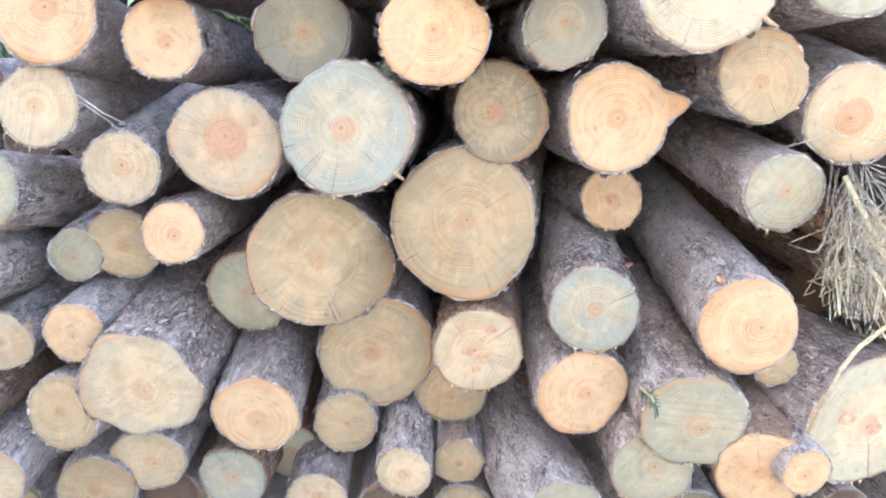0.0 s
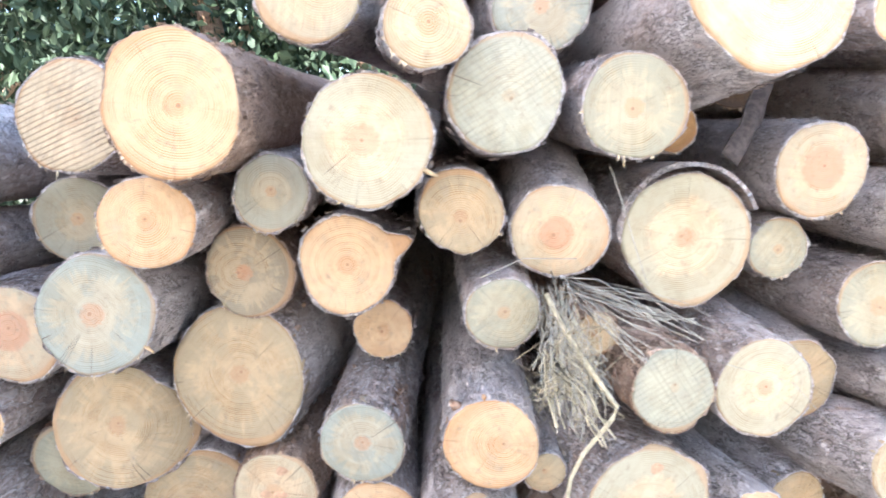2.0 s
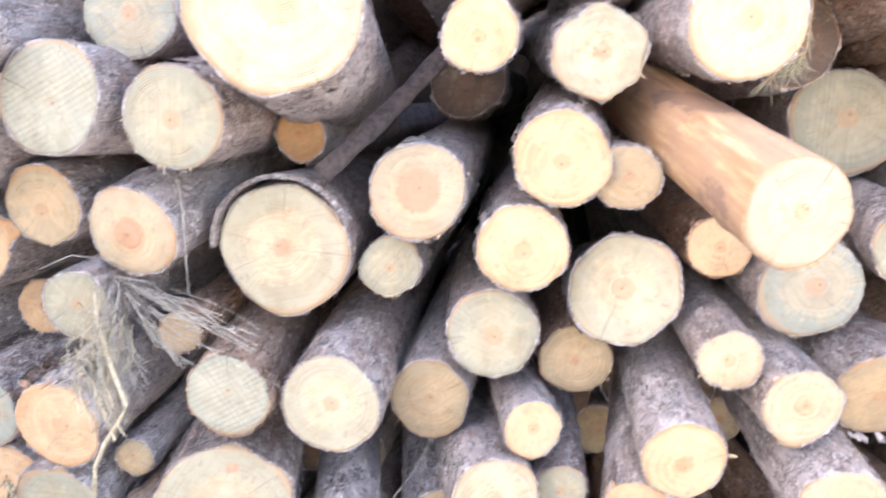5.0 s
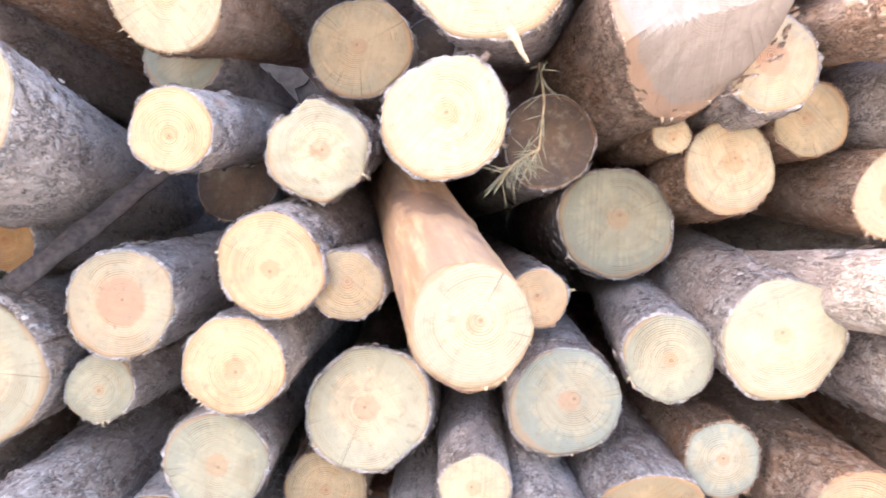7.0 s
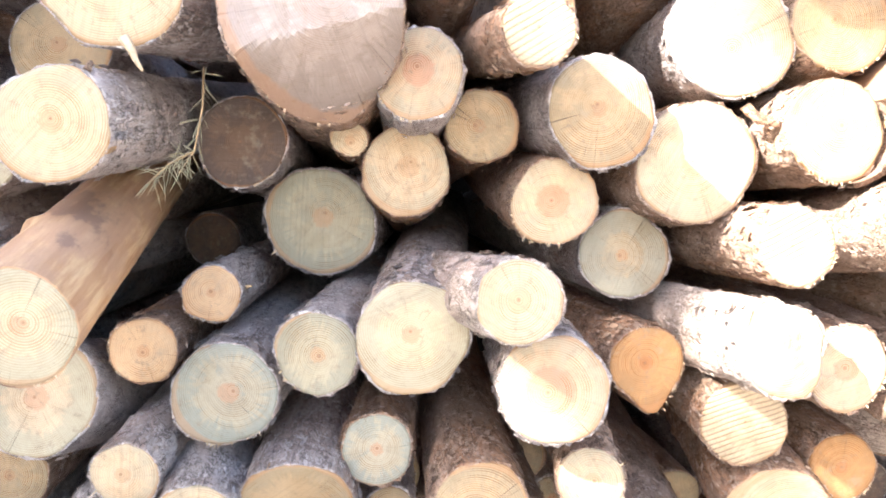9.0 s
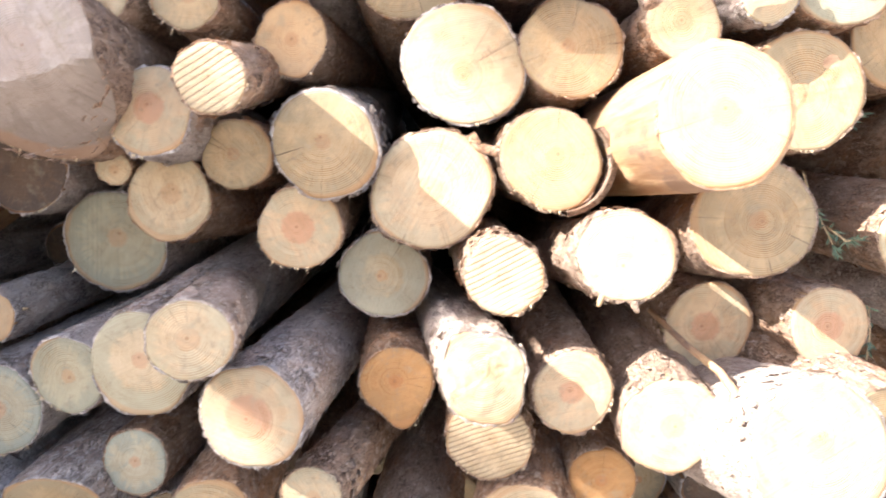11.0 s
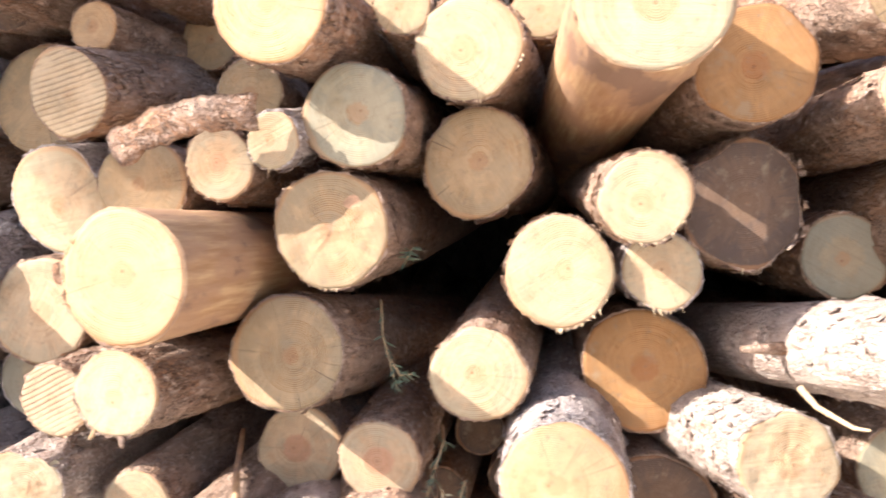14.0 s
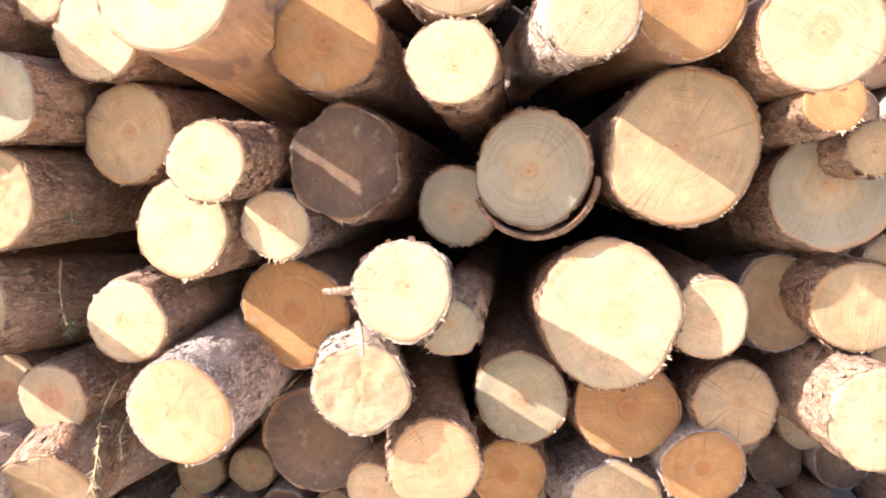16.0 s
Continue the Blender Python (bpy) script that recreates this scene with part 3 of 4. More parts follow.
log(0.291, 1.554, 0.81, 0.097, 1.4, 8.3, "O")
log(0.253, 1.554, 0.505, 0.108, 9.7, 7.3, "G")
log(0.498, 1.462, 0.788, 0.107, -1.5, 10, "G", lobes=0.045)
log(0.434, 1.505, 0.662, 0.089, -0.7, 10.4, "G")
log(0.642, 1.462, 0.677, 0.093, -11.9, 12.1, "O")
log(0.672, 1.505, 0.887, 0.045, 2.2, 7.3, "T")
log(0.71, 1.415, 0.702, 0.051, 2.3, 9, "O")
log(0.871, 1.501, 0.773, 0.148, 16.2, 3.7, "Q", lobes=0.03, spots=[(0.08, -0.12, 0.12), (-0.42, 0.10, 0.13), (0.20, 0.62, 0.10)])
log(-0.184, 1.568, 1.766, 0.118, 0.9, -2.5, "W")
log(0.121, 1.278, 1.727, 0.125, 0.2, 1.2, "O")
log(0.358, 1.44, 1.921, 0.107, -3, 3.6, "C")
log(0.57, 1.232, 1.782, 0.072, 5.1, 6.2, "C")
log(0.798, 1.528, 1.834, 0.1, 4.1, 6.5, "S")
log(0.691, 1.381, 1.665, 0.11, 1.2, -1.1, "H")
log(0.926, 1.408, 1.606, 0.1, 2.6, 3.2, "G")
log(1.172, 1.35, 1.776, 0.156, 10.7, -6, "C")
log(1.067, 1.694, 1.556, 0.059, 3.4, 0.9, "A")
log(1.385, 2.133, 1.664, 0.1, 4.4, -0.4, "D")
log(1.34, 1.599, 1.418, 0.103, 3.7, 2.5, "P")
log(1.254, 1.65, 1.258, 0.067, 4.3, -0.3, "G")
log(1.042, 1.59, 1.316, 0.141, 4.6, 3.4, "Q", collar=(0.3, 3.0))
log(1.64, 1.568, 1.463, 0.096, 0.9, 7.6, "O")
log(1.763, 1.601, 1.416, 0.066, 5.6, 1.5, "T")
log(1.549, 1.582, 1.291, 0.092, 5.3, 2.3, "O")
log(1.75, 1.736, 1.164, 0.123, 4.3, -10.2, "Q", lobes=0.035, rough_end=0.004)
log(1.958, 1.782, 1.239, 0.072, 5.9, 3.6, "O")
log(1.463, 1.66, 1.097, 0.099, 8.7, 0.7, "G")
log(1.632, 1.792, 0.992, 0.083, 5.2, 5.4, "T")
log(1.952, 1.666, 1.018, 0.067, 5.2, 6.1, "C")
log(1.139, 1.501, 1.001, 0.106, 4.5, 5.9, "Q")
log(1.296, 1.724, 0.929, 0.095, 1.4, 6.6, "T")
log(0.942, 1.446, 1.043, 0.088, 7.4, 6.5, "H")
log(1.539, 1.616, 0.895, 0.063, 12, -0.5, "O")
log(1.841, 1.569, 0.844, 0.086, 3.3, 8.5, "O", stubs=[(0.05, 0.01, 0.02, 0.006)])
log(1.588, 1.674, 0.733, 0.058, 5.1, 7.8, "G")
log(1.747, 1.644, 0.696, 0.076, -4.6, 11.3, "O")
log(1.455, 1.565, 0.754, 0.097, 15.4, -0.8, "C", rough_end=0.003, lobes=0.04, spots=[(0.25, -0.45, 0.10)])
log(0.815, 1.511, 1.164, 0.048, 2.6, 4.7, "T")
log(1.274, 1.763, 0.605, 0.084, 12.4, 6.4, "T")
log(1.113, 1.565, 0.682, 0.075, 14.4, 6.2, "O")
log(1.723, 1.646, 1.661, 0.092, 6.3, 7.2, "Q", lobes=0.06, rough_end=0.005, label="pine log with a torn ragged pale end")
log(1.504, 1.525, 1.711, 0.074, 4.3, 6, "O")
log(1.975, 1.494, 1.674, 0.101, 5.8, 6.4, "C", lobes=0.03, rough_end=0.003, stubs=[(0.9, 0.02, 0.03, 0.01)])
log(2.001, 1.301, 1.364, 0.09, 12.9, 14, "Q", bark=BARE)
log(1.469, 1.637, 1.979, 0.109, 1.2, 10.2, "C")
log(1.387, 1.887, 1.927, 0.089, 4.4, -2.7, "S")
log(1.766, 1.935, 1.907, 0.112, 5.7, -2.9, "T")
log(2.063, 1.579, 1.957, 0.15, -3.2, 6.3, "C", lobes=0.04)
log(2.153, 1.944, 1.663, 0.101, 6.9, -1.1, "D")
log(2.288, 2.052, 1.473, 0.129, 5, -0.1, "G")
log(2.514, 1.916, 1.568, 0.097, 7.5, -2.7, "C")
log(2.4, 1.898, 1.647, 0.04, 8.3, 1, "C")
log(2.685, 1.922, 1.651, 0.08, 8.9, 0.3, "T")
log(2.571, 1.772, 1.749, 0.092, 6.7, -4.4, "P")
log(2.824, 1.882, 1.478, 0.092, 7.6, 5.5, "P")
log(2.798, 1.573, 1.772, 0.065, 11, 7.5, "W")
log(2.922, 1.808, 1.647, 0.111, 9.5, 5.1, "T")
log(2.975, 1.984, 1.35, 0.102, 9.5, 0.9, "K")
log(2.098, 1.82, 1.342, 0.062, 6.5, 1.8, "O", stubs=[(0.1, 0.03, 0.02, 0.005)])
log(2.329, 1.737, 1.219, 0.086, -0.4, 3.5, "G")
log(2.526, 1.694, 1.243, 0.112, 2.6, 6.3, "Q")
log(2.129, 1.752, 1.144, 0.108, 4.3, 3.4, "S", lobes=0.035)
log(2.087, 1.658, 0.916, 0.085, 10.6, 8.9, "C", rough_end=0.003, lobes=0.05)
log(2.267, 1.737, 0.914, 0.115, 7, 5.3, "T", slant=(0.0, -0.5))
log(2.732, 1.508, 1.324, 0.075, 17.9, -1.2, "C", bark=BARK[2])
log(2.781, 1.614, 1.149, 0.101, 3.8, 0.2, "P", lobes=0.03)
log(2.997, 1.909, 1.123, 0.096, 11.4, 2, "A", shape=lambda a: 0.84 + 0.46 * math.exp(-((((a + 1.5 + math.pi) % (2 * math.pi)) - math.pi) / 0.42) ** 2), label="split pine log with a pointed amber end")
log(2.423, 1.79, 1.002, 0.076, 4.2, 1.2, "S")
log(2.63, 1.694, 0.904, 0.098, 7.6, 5, "T")
log(3.19, 1.904, 0.979, 0.095, 4.5, 5.8, "W")
log(2.844, 1.713, 0.944, 0.067, -1.9, -0.9, "C")
log(2.419, 1.894, 0.829, 0.061, 7.7, 6.1, "T")
log(2.711, 1.99, 0.753, 0.065, 8.7, 6.5, "T")
log(2.977, 1.904, 0.713, 0.107, 2.3, 6.3, "C")
log(3.251, 1.904, 0.776, 0.114, -0.8, 7.5, "C")
log(3.216, 1.709, 1.175, 0.088, 14.6, 0.2, "C", shape=lambda a: 0.94 + 0.36 * math.exp(-((((a + 1.2 + math.pi) % (2 * math.pi)) - math.pi) / 0.42) ** 2) + 0.24 * math.exp(-((((a - 2.2 + math.pi) % (2 * math.pi)) - math.pi) / 0.5) ** 2), rough_end=0.004, lobes=0.05, label="pine log with a rough crumbling cream end", bark=BARK[2])
log(3.207, 1.895, 1.786, 0.126, 3.2, 3.9, "C")
log(3.431, 1.912, 1.798, 0.105, 11, -3.6, "T")
log(3.119, 1.891, 1.536, 0.129, 10, -0.9, "C")
log(3.374, 1.828, 1.576, 0.101, 9.1, 0.2, "T", collar=(-1.4, 0.5))
log(3.656, 1.579, 1.621, 0.118, 11.6, -2.9, "O", bark=BARE)
log(3.88, 1.914, 1.665, 0.119, 11.7, -1.4, "T", rough_end=0.004, label="pine log with a torn splintered tan end", spots=[(0.42, 0.42, 0.15)])
log(3.76, 1.891, 1.422, 0.123, 6.1, -8.1, "T")
log(3.495, 1.697, 1.391, 0.089, 8.2, -5.5, "C", stubs=[(-2.2, 0.004, 0.022, 0.007), (-1.5, 0.004, 0.02, 0.009)])
log(3.267, 1.761, 1.359, 0.079, 10.9, 1.1, "W")
log(3.685, 2.026, 1.176, 0.1, 11.8, 1.7, "P")
log(3.915, 1.954, 1.179, 0.086, 13.6, 0.9, "P")
log(3.568, 1.828, 1.023, 0.102, 5.9, 5.9, "C")
log(3.38, 1.838, 1.099, 0.087, 8, 3.7, "P")
log(3.813, 1.696, 1.001, 0.142, 17.4, -7.2, "C", bark=BARK[2])
log(3.65, 1.892, 1.82, 0.076, 11.7, -4, "P")
log(2.824, 1.964, 1.891, 0.084, 5.6, 1, "O")
log(2.468, 1.781, 2.01, 0.085, 4.8, 2, "C")
log(2.639, 1.853, 1.992, 0.078, 7.9, -4, "T")
log(3.107, 1.993, 2.035, 0.137, 9.9, -5.4, "T")
log(3.363, 1.802, 1.998, 0.093, 7, 6.4, "W")
log(2.893, 1.786, 2.094, 0.1, 7.5, -2.3, "S")
log(3.41, 2.244, 2.167, 0.078, 10.9, -6.9, "T")
log(3.611, 2.091, 1.992, 0.082, 11.6, -5.5, "T")
log(3.807, 1.852, 1.849, 0.057, 6.8, 6, "C")
log(3.956, 1.915, 1.882, 0.105, 10.5, -0.5, "G")
log(4.136, 2.107, 1.773, 0.117, 9.3, -0.4, "T")
log(4.164, 2.034, 1.998, 0.109, 8.8, 1.6, "C")
log(4.305, 2.038, 1.54, 0.11, 13.7, -3, "C", bark=BARK[1])
log(4.13, 2.006, 1.344, 0.1, 9.5, 3.2, "C")
log(4.427, 2.239, 1.293, 0.135, 14.1, -0, "A")
log(4.302, 1.936, 1.15, 0.122, 11.1, 3.9, "O")
log(4.494, 1.917, 1.672, 0.081, 14.2, 0.5, "C")
log(4.493, 2.121, 1.522, 0.08, 14.4, -2.2, "C")
log(4.543, 1.822, 1.993, 0.128, 17.3, -6, "C", bark=BARE)
log(3.87, 1.79, 2.082, 0.107, 8.8, 1.1, "O")
log(4.039, 2.014, 2.1, 0.062, 12.9, -6.9, "T")
log(4.693, 2.114, 1.897, 0.115, 17.9, -2.3, "A")
log(4.999, 2.114, 2.009, 0.131, 19.5, 6, "T")
log(4.973, 2.088, 1.799, 0.087, 16.5, -3.6, "C")
log(5.267, 1.995, 1.83, 0.083, 21.5, 3.4, "C", bark=BARK[2])
log(4.658, 2.169, 1.637, 0.126, 14.9, -3.4, "D", shape=lambda a: 0.98 - 0.045 * math.cos(6 * a), notch=(0.98, -0.10, 0.30, 0.55), label="dark hewn log with a split facet")
log(4.843, 2.347, 1.505, 0.092, 15.4, -2, "K")
log(5.058, 2.266, 1.57, 0.125, 16.6, -1.5, "K", collar=(-2.8, -0.25))
log(4.927, 1.826, 1.404, 0.086, 24, -8, "C", bark=BARK[2], stubs=[(3.05, 0.36, 0.10, 0.014)])
log(4.696, 2.042, 1.164, 0.099, 28.8, -2, "C", rough_end=0.003, lobes=0.05, bark=BARK[2])
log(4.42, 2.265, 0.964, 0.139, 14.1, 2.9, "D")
log(4.938, 2.354, 1.04, 0.11, 15.8, 1.7, "G")
log(5.18, 2.293, 1.245, 0.157, 19.9, -8.7, "C")
log(5.363, 2.318, 1.574, 0.157, 17.2, -1.7, "T")
log(5.646, 2.538, 1.441, 0.137, 17.9, -6.5, "K")
log(5.371, 2.4, 1.198, 0.089, 17.2, -0.1, "C")
log(5.513, 2.68, 1.165, 0.113, 19.5, -8.6, "T")
log(4.931, 1.995, 1.298, 0.058, 15.8, -0.6, "G")
log(5.164, 2.447, 0.983, 0.12, 21.8, -11, "A")
log(5.404, 2.495, 0.974, 0.097, 21.4, -11.6, "T")
log(5.323, 2.448, 0.836, 0.094, 17, 3.2, "A")
log(5.692, 2.448, 0.951, 0.113, 20.5, -1.3, "C")
log(4.8, 2.125, 0.965, 0.104, 26.2, 2.2, "O")
log(4.868, 2.393, 0.833, 0.092, 15.6, 3.6, "A")
log(5.111, 2.447, 0.731, 0.115, 27.7, -2.7, "C")
log(5.409, 2.237, 1.854, 0.111, 20.6, 2, "A", bark=BARE)
log(5.634, 2.316, 1.758, 0.119, 19.3, 0.1, "C")
log(5.643, 2.318, 1.625, 0.06, 18.1, -4.3, "A")
log(5.715, 2.418, 1.525, 0.056, 18.3, -3.4, "T")
log(3.967, 1.836, 0.98, 0.116, 24.7, 10.7, "T")
log(4.58, 2.225, 0.857, 0.068, 14.7, 3.7, "C")
log(5.68, 2.548, 1.174, 0.106, 18.2, -0.2, "T")
log(3.428, 2.009, 0.836, 0.08, 7, 6.1, "A")
log(2.415, 1.575, 1.85, 0.165, 7.7, -2.9, "N", rough_end=0.003, label="thick butt log with a felling notch in its end", notch=(0.20, -0.98, 0.26, 1.9))
log(3.335, 1.928, 2.158, 0.059, 8.4, -2, "O")
log(3.976, 2.135, 2.14, 0.076, 12.7, -7.2, "T")
log(4.257, 2.324, 2.116, 0.071, 13.6, -7.3, "T")
log(3.073, 1.943, 2.267, 0.073, 6, 5, "D")
log(2.148, 1.62, 0.712, 0.094, 5, 8.5, "C", bark=BARK[0])
log(-0.519, 1.5, 1.727, 0.112, 0.5, 1.5, "Q", bark=BARK[0])
log(-1.041, 1.648, 1.061, 0.091, 1.3, -6.5, "G")
log(-1.04, 1.648, 0.562, 0.09, -1.2, 10.9, "C")
log(-1.1, 1.648, 0.747, 0.088, -5.7, 0.6, "C")

# unseen top logs, added above the walk's view to shade the rows below
for x, y, z, r in ((0.66, 1.52, 2.07, 0.11), (0.93, 1.55, 2.09, 0.11), (1.19, 1.60, 2.13, 0.12), (1.62, 1.66, 2.15, 0.11), (1.86, 1.70, 2.27, 0.12), (2.30, 1.68, 2.17, 0.12),
                   (2.62, 1.74, 2.33, 0.115), (2.90, 1.70, 2.33, 0.125), (3.20, 1.76, 2.33, 0.12), (3.50, 1.80, 2.33, 0.11)):
    log(x, y, z, r, 3.2 * x, -2, "T")

# ---- fillers set back, added to darken the gaps; lower rows that carry the pile ----
FRONT_X = (-2.0, 0.0, 1.0, 2.0, 3.0, 4.0, 5.0, 6.2)
FRONT_Y = (1.75, 1.68, 1.62, 1.80, 1.92, 2.05, 2.35, 2.75)
rng = np.random.RandomState(11)
front = list(PILE)
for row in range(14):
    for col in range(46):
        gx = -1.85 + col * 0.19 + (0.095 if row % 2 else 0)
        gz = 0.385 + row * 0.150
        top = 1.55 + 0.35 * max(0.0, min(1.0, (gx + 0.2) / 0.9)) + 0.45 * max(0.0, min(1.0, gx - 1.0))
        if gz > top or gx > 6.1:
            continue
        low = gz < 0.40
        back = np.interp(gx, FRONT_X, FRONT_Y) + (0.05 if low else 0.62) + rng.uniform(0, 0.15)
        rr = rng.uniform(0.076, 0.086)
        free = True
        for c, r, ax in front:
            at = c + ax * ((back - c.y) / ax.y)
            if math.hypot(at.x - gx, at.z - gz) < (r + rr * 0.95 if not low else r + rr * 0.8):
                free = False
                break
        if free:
            # mostly dark ends, which put the gap's shade into the fillers' colour
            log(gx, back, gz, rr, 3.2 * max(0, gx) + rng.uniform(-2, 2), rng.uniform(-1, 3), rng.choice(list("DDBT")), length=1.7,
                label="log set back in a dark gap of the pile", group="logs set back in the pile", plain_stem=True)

# ---- ground, verge and trees ----
def ground():
    nx, ny = 90, 90
    verts, faces = [], []
    for j in range(ny + 1):
        for i in range(nx + 1):
            u, v = i / nx * 2 - 1, j / ny * 2 - 1
            px, py = 2 + 300 * u * abs(u) ** 1.6, 300 * v * abs(v) ** 1.6
            near = max(0.0, 1 - math.hypot(px - 2, py) / 60)
            pz = 0.275 + 0.03 * noise.noise(Vector((px * 0.8, py * 0.8, 0))) * near
            verts.append((px, py, pz))
    for j in range(ny):
        for i in range(nx):
            a = j * (nx + 1) + i
            faces.append((a, a + 1, a + nx + 2, a + nx + 1))
    m = Nodes("pale_bounce_gravel")
    co = m.add("TexCoord").outputs["Object"]
    a, b = m.noise(co, 0.7, 5.0), m.noise(co, 14.0, 6.0, 0.7)
    # unseen ground, kept pale to bounce light up onto the pile
    c = m.mix(m.ramp(b, 0.3, 0.7), (0.44, 0.39, 0.33), (0.62, 0.56, 0.48))
    c = m.mix(m.math("MULTIPLY", m.ramp(a, 0.55, 0.7), 0.8), c, (0.12, 0.14, 0.06))
    ob = mesh_object("ground", verts, faces, m.done(c, 0.95, b, 0.8, 0.02))
    tagged(ob, "unseen gravelly ground with grass, pale to bounce light", "ground", kind="structure")


ground()


def tree(x, y, height, spread, seed, leaves=5200, low=0.3, leaf=1.0):
    """A broad-leaved tree: tapered trunk with limbs and a crown of many leaf clumps."""
    rng = np.random.RandomState(seed)
    root = new("tree")
    root.location = (x, y, 0.25)
    sway = rng.normal(0, 0.25, 2)
    tube("trunk", [(sway[0] * u * u, sway[1] * u * u, height * 0.9 * u) for u in np.linspace(0, 1, 9)], 0.028 * height, 0.008 * height, BARK[1], root, 10)
    centres = []
    for i in range(16):
        u = low + (0.95 - low) * i / 15
        a = i * 2.4 + rng.uniform(-0.4, 0.4)
        reach = spread * (0.35 + 0.65 * math.sin(math.pi * min(1, (u - low) / (1 - low) * 0.8 + 0.2))) * rng.uniform(0.75, 1.1)
        p0 = Vector((sway[0] * u * u, sway[1] * u * u, height * u * 0.9))
        p1 = p0 + Vector((math.cos(a) * reach, math.sin(a) * reach, height * 0.07))
        mid = (p0 + p1) / 2 + Vector((0, 0, 0.04 * height))
        tube("limb", [p0, mid, p1], 0.010 * height, 0.003 * height, BARK[1], root, 6)
        centres += [(p1, spread * 0.30), (mid, spread * 0.30), (p0.lerp(p1, 0.75), spread * 0.28)]
    verts, faces = [], []
    for _ in range(leaves):
        c, s = centres[rng.randint(len(centres))]
        p = c + Vector(rng.normal(0, s * 0.62, 3))
        q = Euler(rng.uniform(0, 6.28, 3)).to_matrix()
        w = leaf * rng.uniform(0.05, 0.10) * (1.0 + height * 0.05)
        b = len(verts)
        for d in ((-w, 0, 0), (0, -w * 0.5, 0.01), (w, 0, 0), (0, w * 0.5, 0.01)):
            verts.append(p + q @ Vector(d))
        faces.append((b, b + 1, b + 2, b + 3))
    crown = mesh_object("crown", verts, faces, LEAF, root, smooth=False)
    tagged(root, "green broad-leaved tree with a dense leafy crown", "tree", "trees round the pile")
    return root


for i, (tx, ty, th_, sp) in enumerate([(-5.2, 9.5, 7.0, 2.2), (-2.4, 11.0, 8.5, 2.6), (0.6, 10.5, 7.5, 2.4), (3.2, 12.5, 9.0, 2.8), (6.5, 12.0, 8.5, 2.6), (-8.5, 12.0, 9.0, 2.8), (-4.0, 15.5, 10.0, 3.0), (-0.8, 15.0, 10.5, 3.0), (-7.5, 16.5, 11.0, 3.2)]):
    tree(tx, ty, th_, sp, 40 + i, 15000, 0.08, 0.8)

# unseen trees added across the road to keep sun off the pile's near end
for q, high, wide, seed, count in ((-4.7, 9.6, 1.7, 80, 12000), (-3.35, 10.4, 1.7, 81, 12000), (-2.0, 10.0, 1.7, 82, 12000),
                                   (-1.0, 12.2, 1.9, 83, 30000), (-0.7, 11.0, 1.7, 86, 30000), (1.2, 7.9, 1.7, 84, 12000)):
    tree(-5.32 + 0.702 * q, -4.87 - 0.712 * q, high, wide, seed, count, 0.10, 1.7)


# ---- a made-up stack behind that blocks light and keeps the gaps dark ----
def gap_backing():
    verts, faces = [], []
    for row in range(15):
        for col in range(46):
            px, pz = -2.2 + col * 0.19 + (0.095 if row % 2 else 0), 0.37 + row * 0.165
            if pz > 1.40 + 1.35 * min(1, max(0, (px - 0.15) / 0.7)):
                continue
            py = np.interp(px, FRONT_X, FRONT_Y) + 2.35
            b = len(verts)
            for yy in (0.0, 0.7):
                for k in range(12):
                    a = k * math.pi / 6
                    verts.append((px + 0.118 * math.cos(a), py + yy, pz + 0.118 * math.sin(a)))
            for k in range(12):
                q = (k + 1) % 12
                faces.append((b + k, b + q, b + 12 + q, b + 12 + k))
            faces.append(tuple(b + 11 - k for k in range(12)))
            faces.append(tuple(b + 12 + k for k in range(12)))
    tagged(mesh_object("rear_log_stack", verts, faces, GAP_SHADE, smooth=False), "added dark backing that closes the gaps between logs", "logs", kind="stuff")


gap_backing()


# ---- litter caught in the pile ----
def stalks(name, starts, ends, count, material, seed, parent, thick=0.0013, sag=0.03, spread=0.02):
    """Many thin bent stalks that run from round one point to round another."""
    rng = np.random.RandomState(seed)
    verts, faces = [], []
    for _ in range(count):
        a = Vector(starts[rng.randint(len(starts))]) + Vector(rng.normal(0, spread, 3))
        b = Vector(ends[rng.randint(len(ends))]) + Vector(rng.normal(0, spread * 1.7, 3))
        u0 = rng.uniform(0, 0.35)
        a = a.lerp(b, u0)
        mid = (a + b) / 2 + Vector(rng.normal(0, sag, 3)) + Vector((0, -0.012, 0))
        w = thick * rng.uniform(0.6, 1.5)
        pts = [a, a.lerp(mid, 0.6), mid, mid.lerp(b, 0.55) + Vector(rng.normal(0, sag * 0.3, 3)), b]
        for i, p in enumerate(pts):
            base = len(verts)
            for k in range(3):
                t = 2.094 * k
                verts.append(p + Vector((w * math.cos(t), w * 0.6 * math.sin(t), w * math.sin(t))))
            if i:
                for k in range(3):
                    faces.append((base - 3 + k, base - 3 + (k + 1) % 3, base + (k + 1) % 3, base + k))
    return tagged(mesh_object(name, verts, faces, material, parent), kind="stuff")


clump = new("straw_clump")
TOP = [(0.700, 1.425, 1.315), (0.715, 1.425, 1.310), (0.728, 1.43, 1.300)]
stalks("hanging_straw", TOP, [(0.690, 1.345, 1.06), (0.725, 1.34, 1.045), (0.675, 1.365, 1.12), (0.745, 1.36, 1.10)], 80, STRAW_GREY, 3, clump, 0.0008, 0.020, 0.012)
stalks("leaning_straw", TOP, [(0.94, 1.42, 1.17), (0.90, 1.41, 1.195), (0.99, 1.43, 1.15), (0.86, 1.40, 1.15)], 40, STRAW_GREY, 4, clump, 0.0008, 0.014, 0.010)
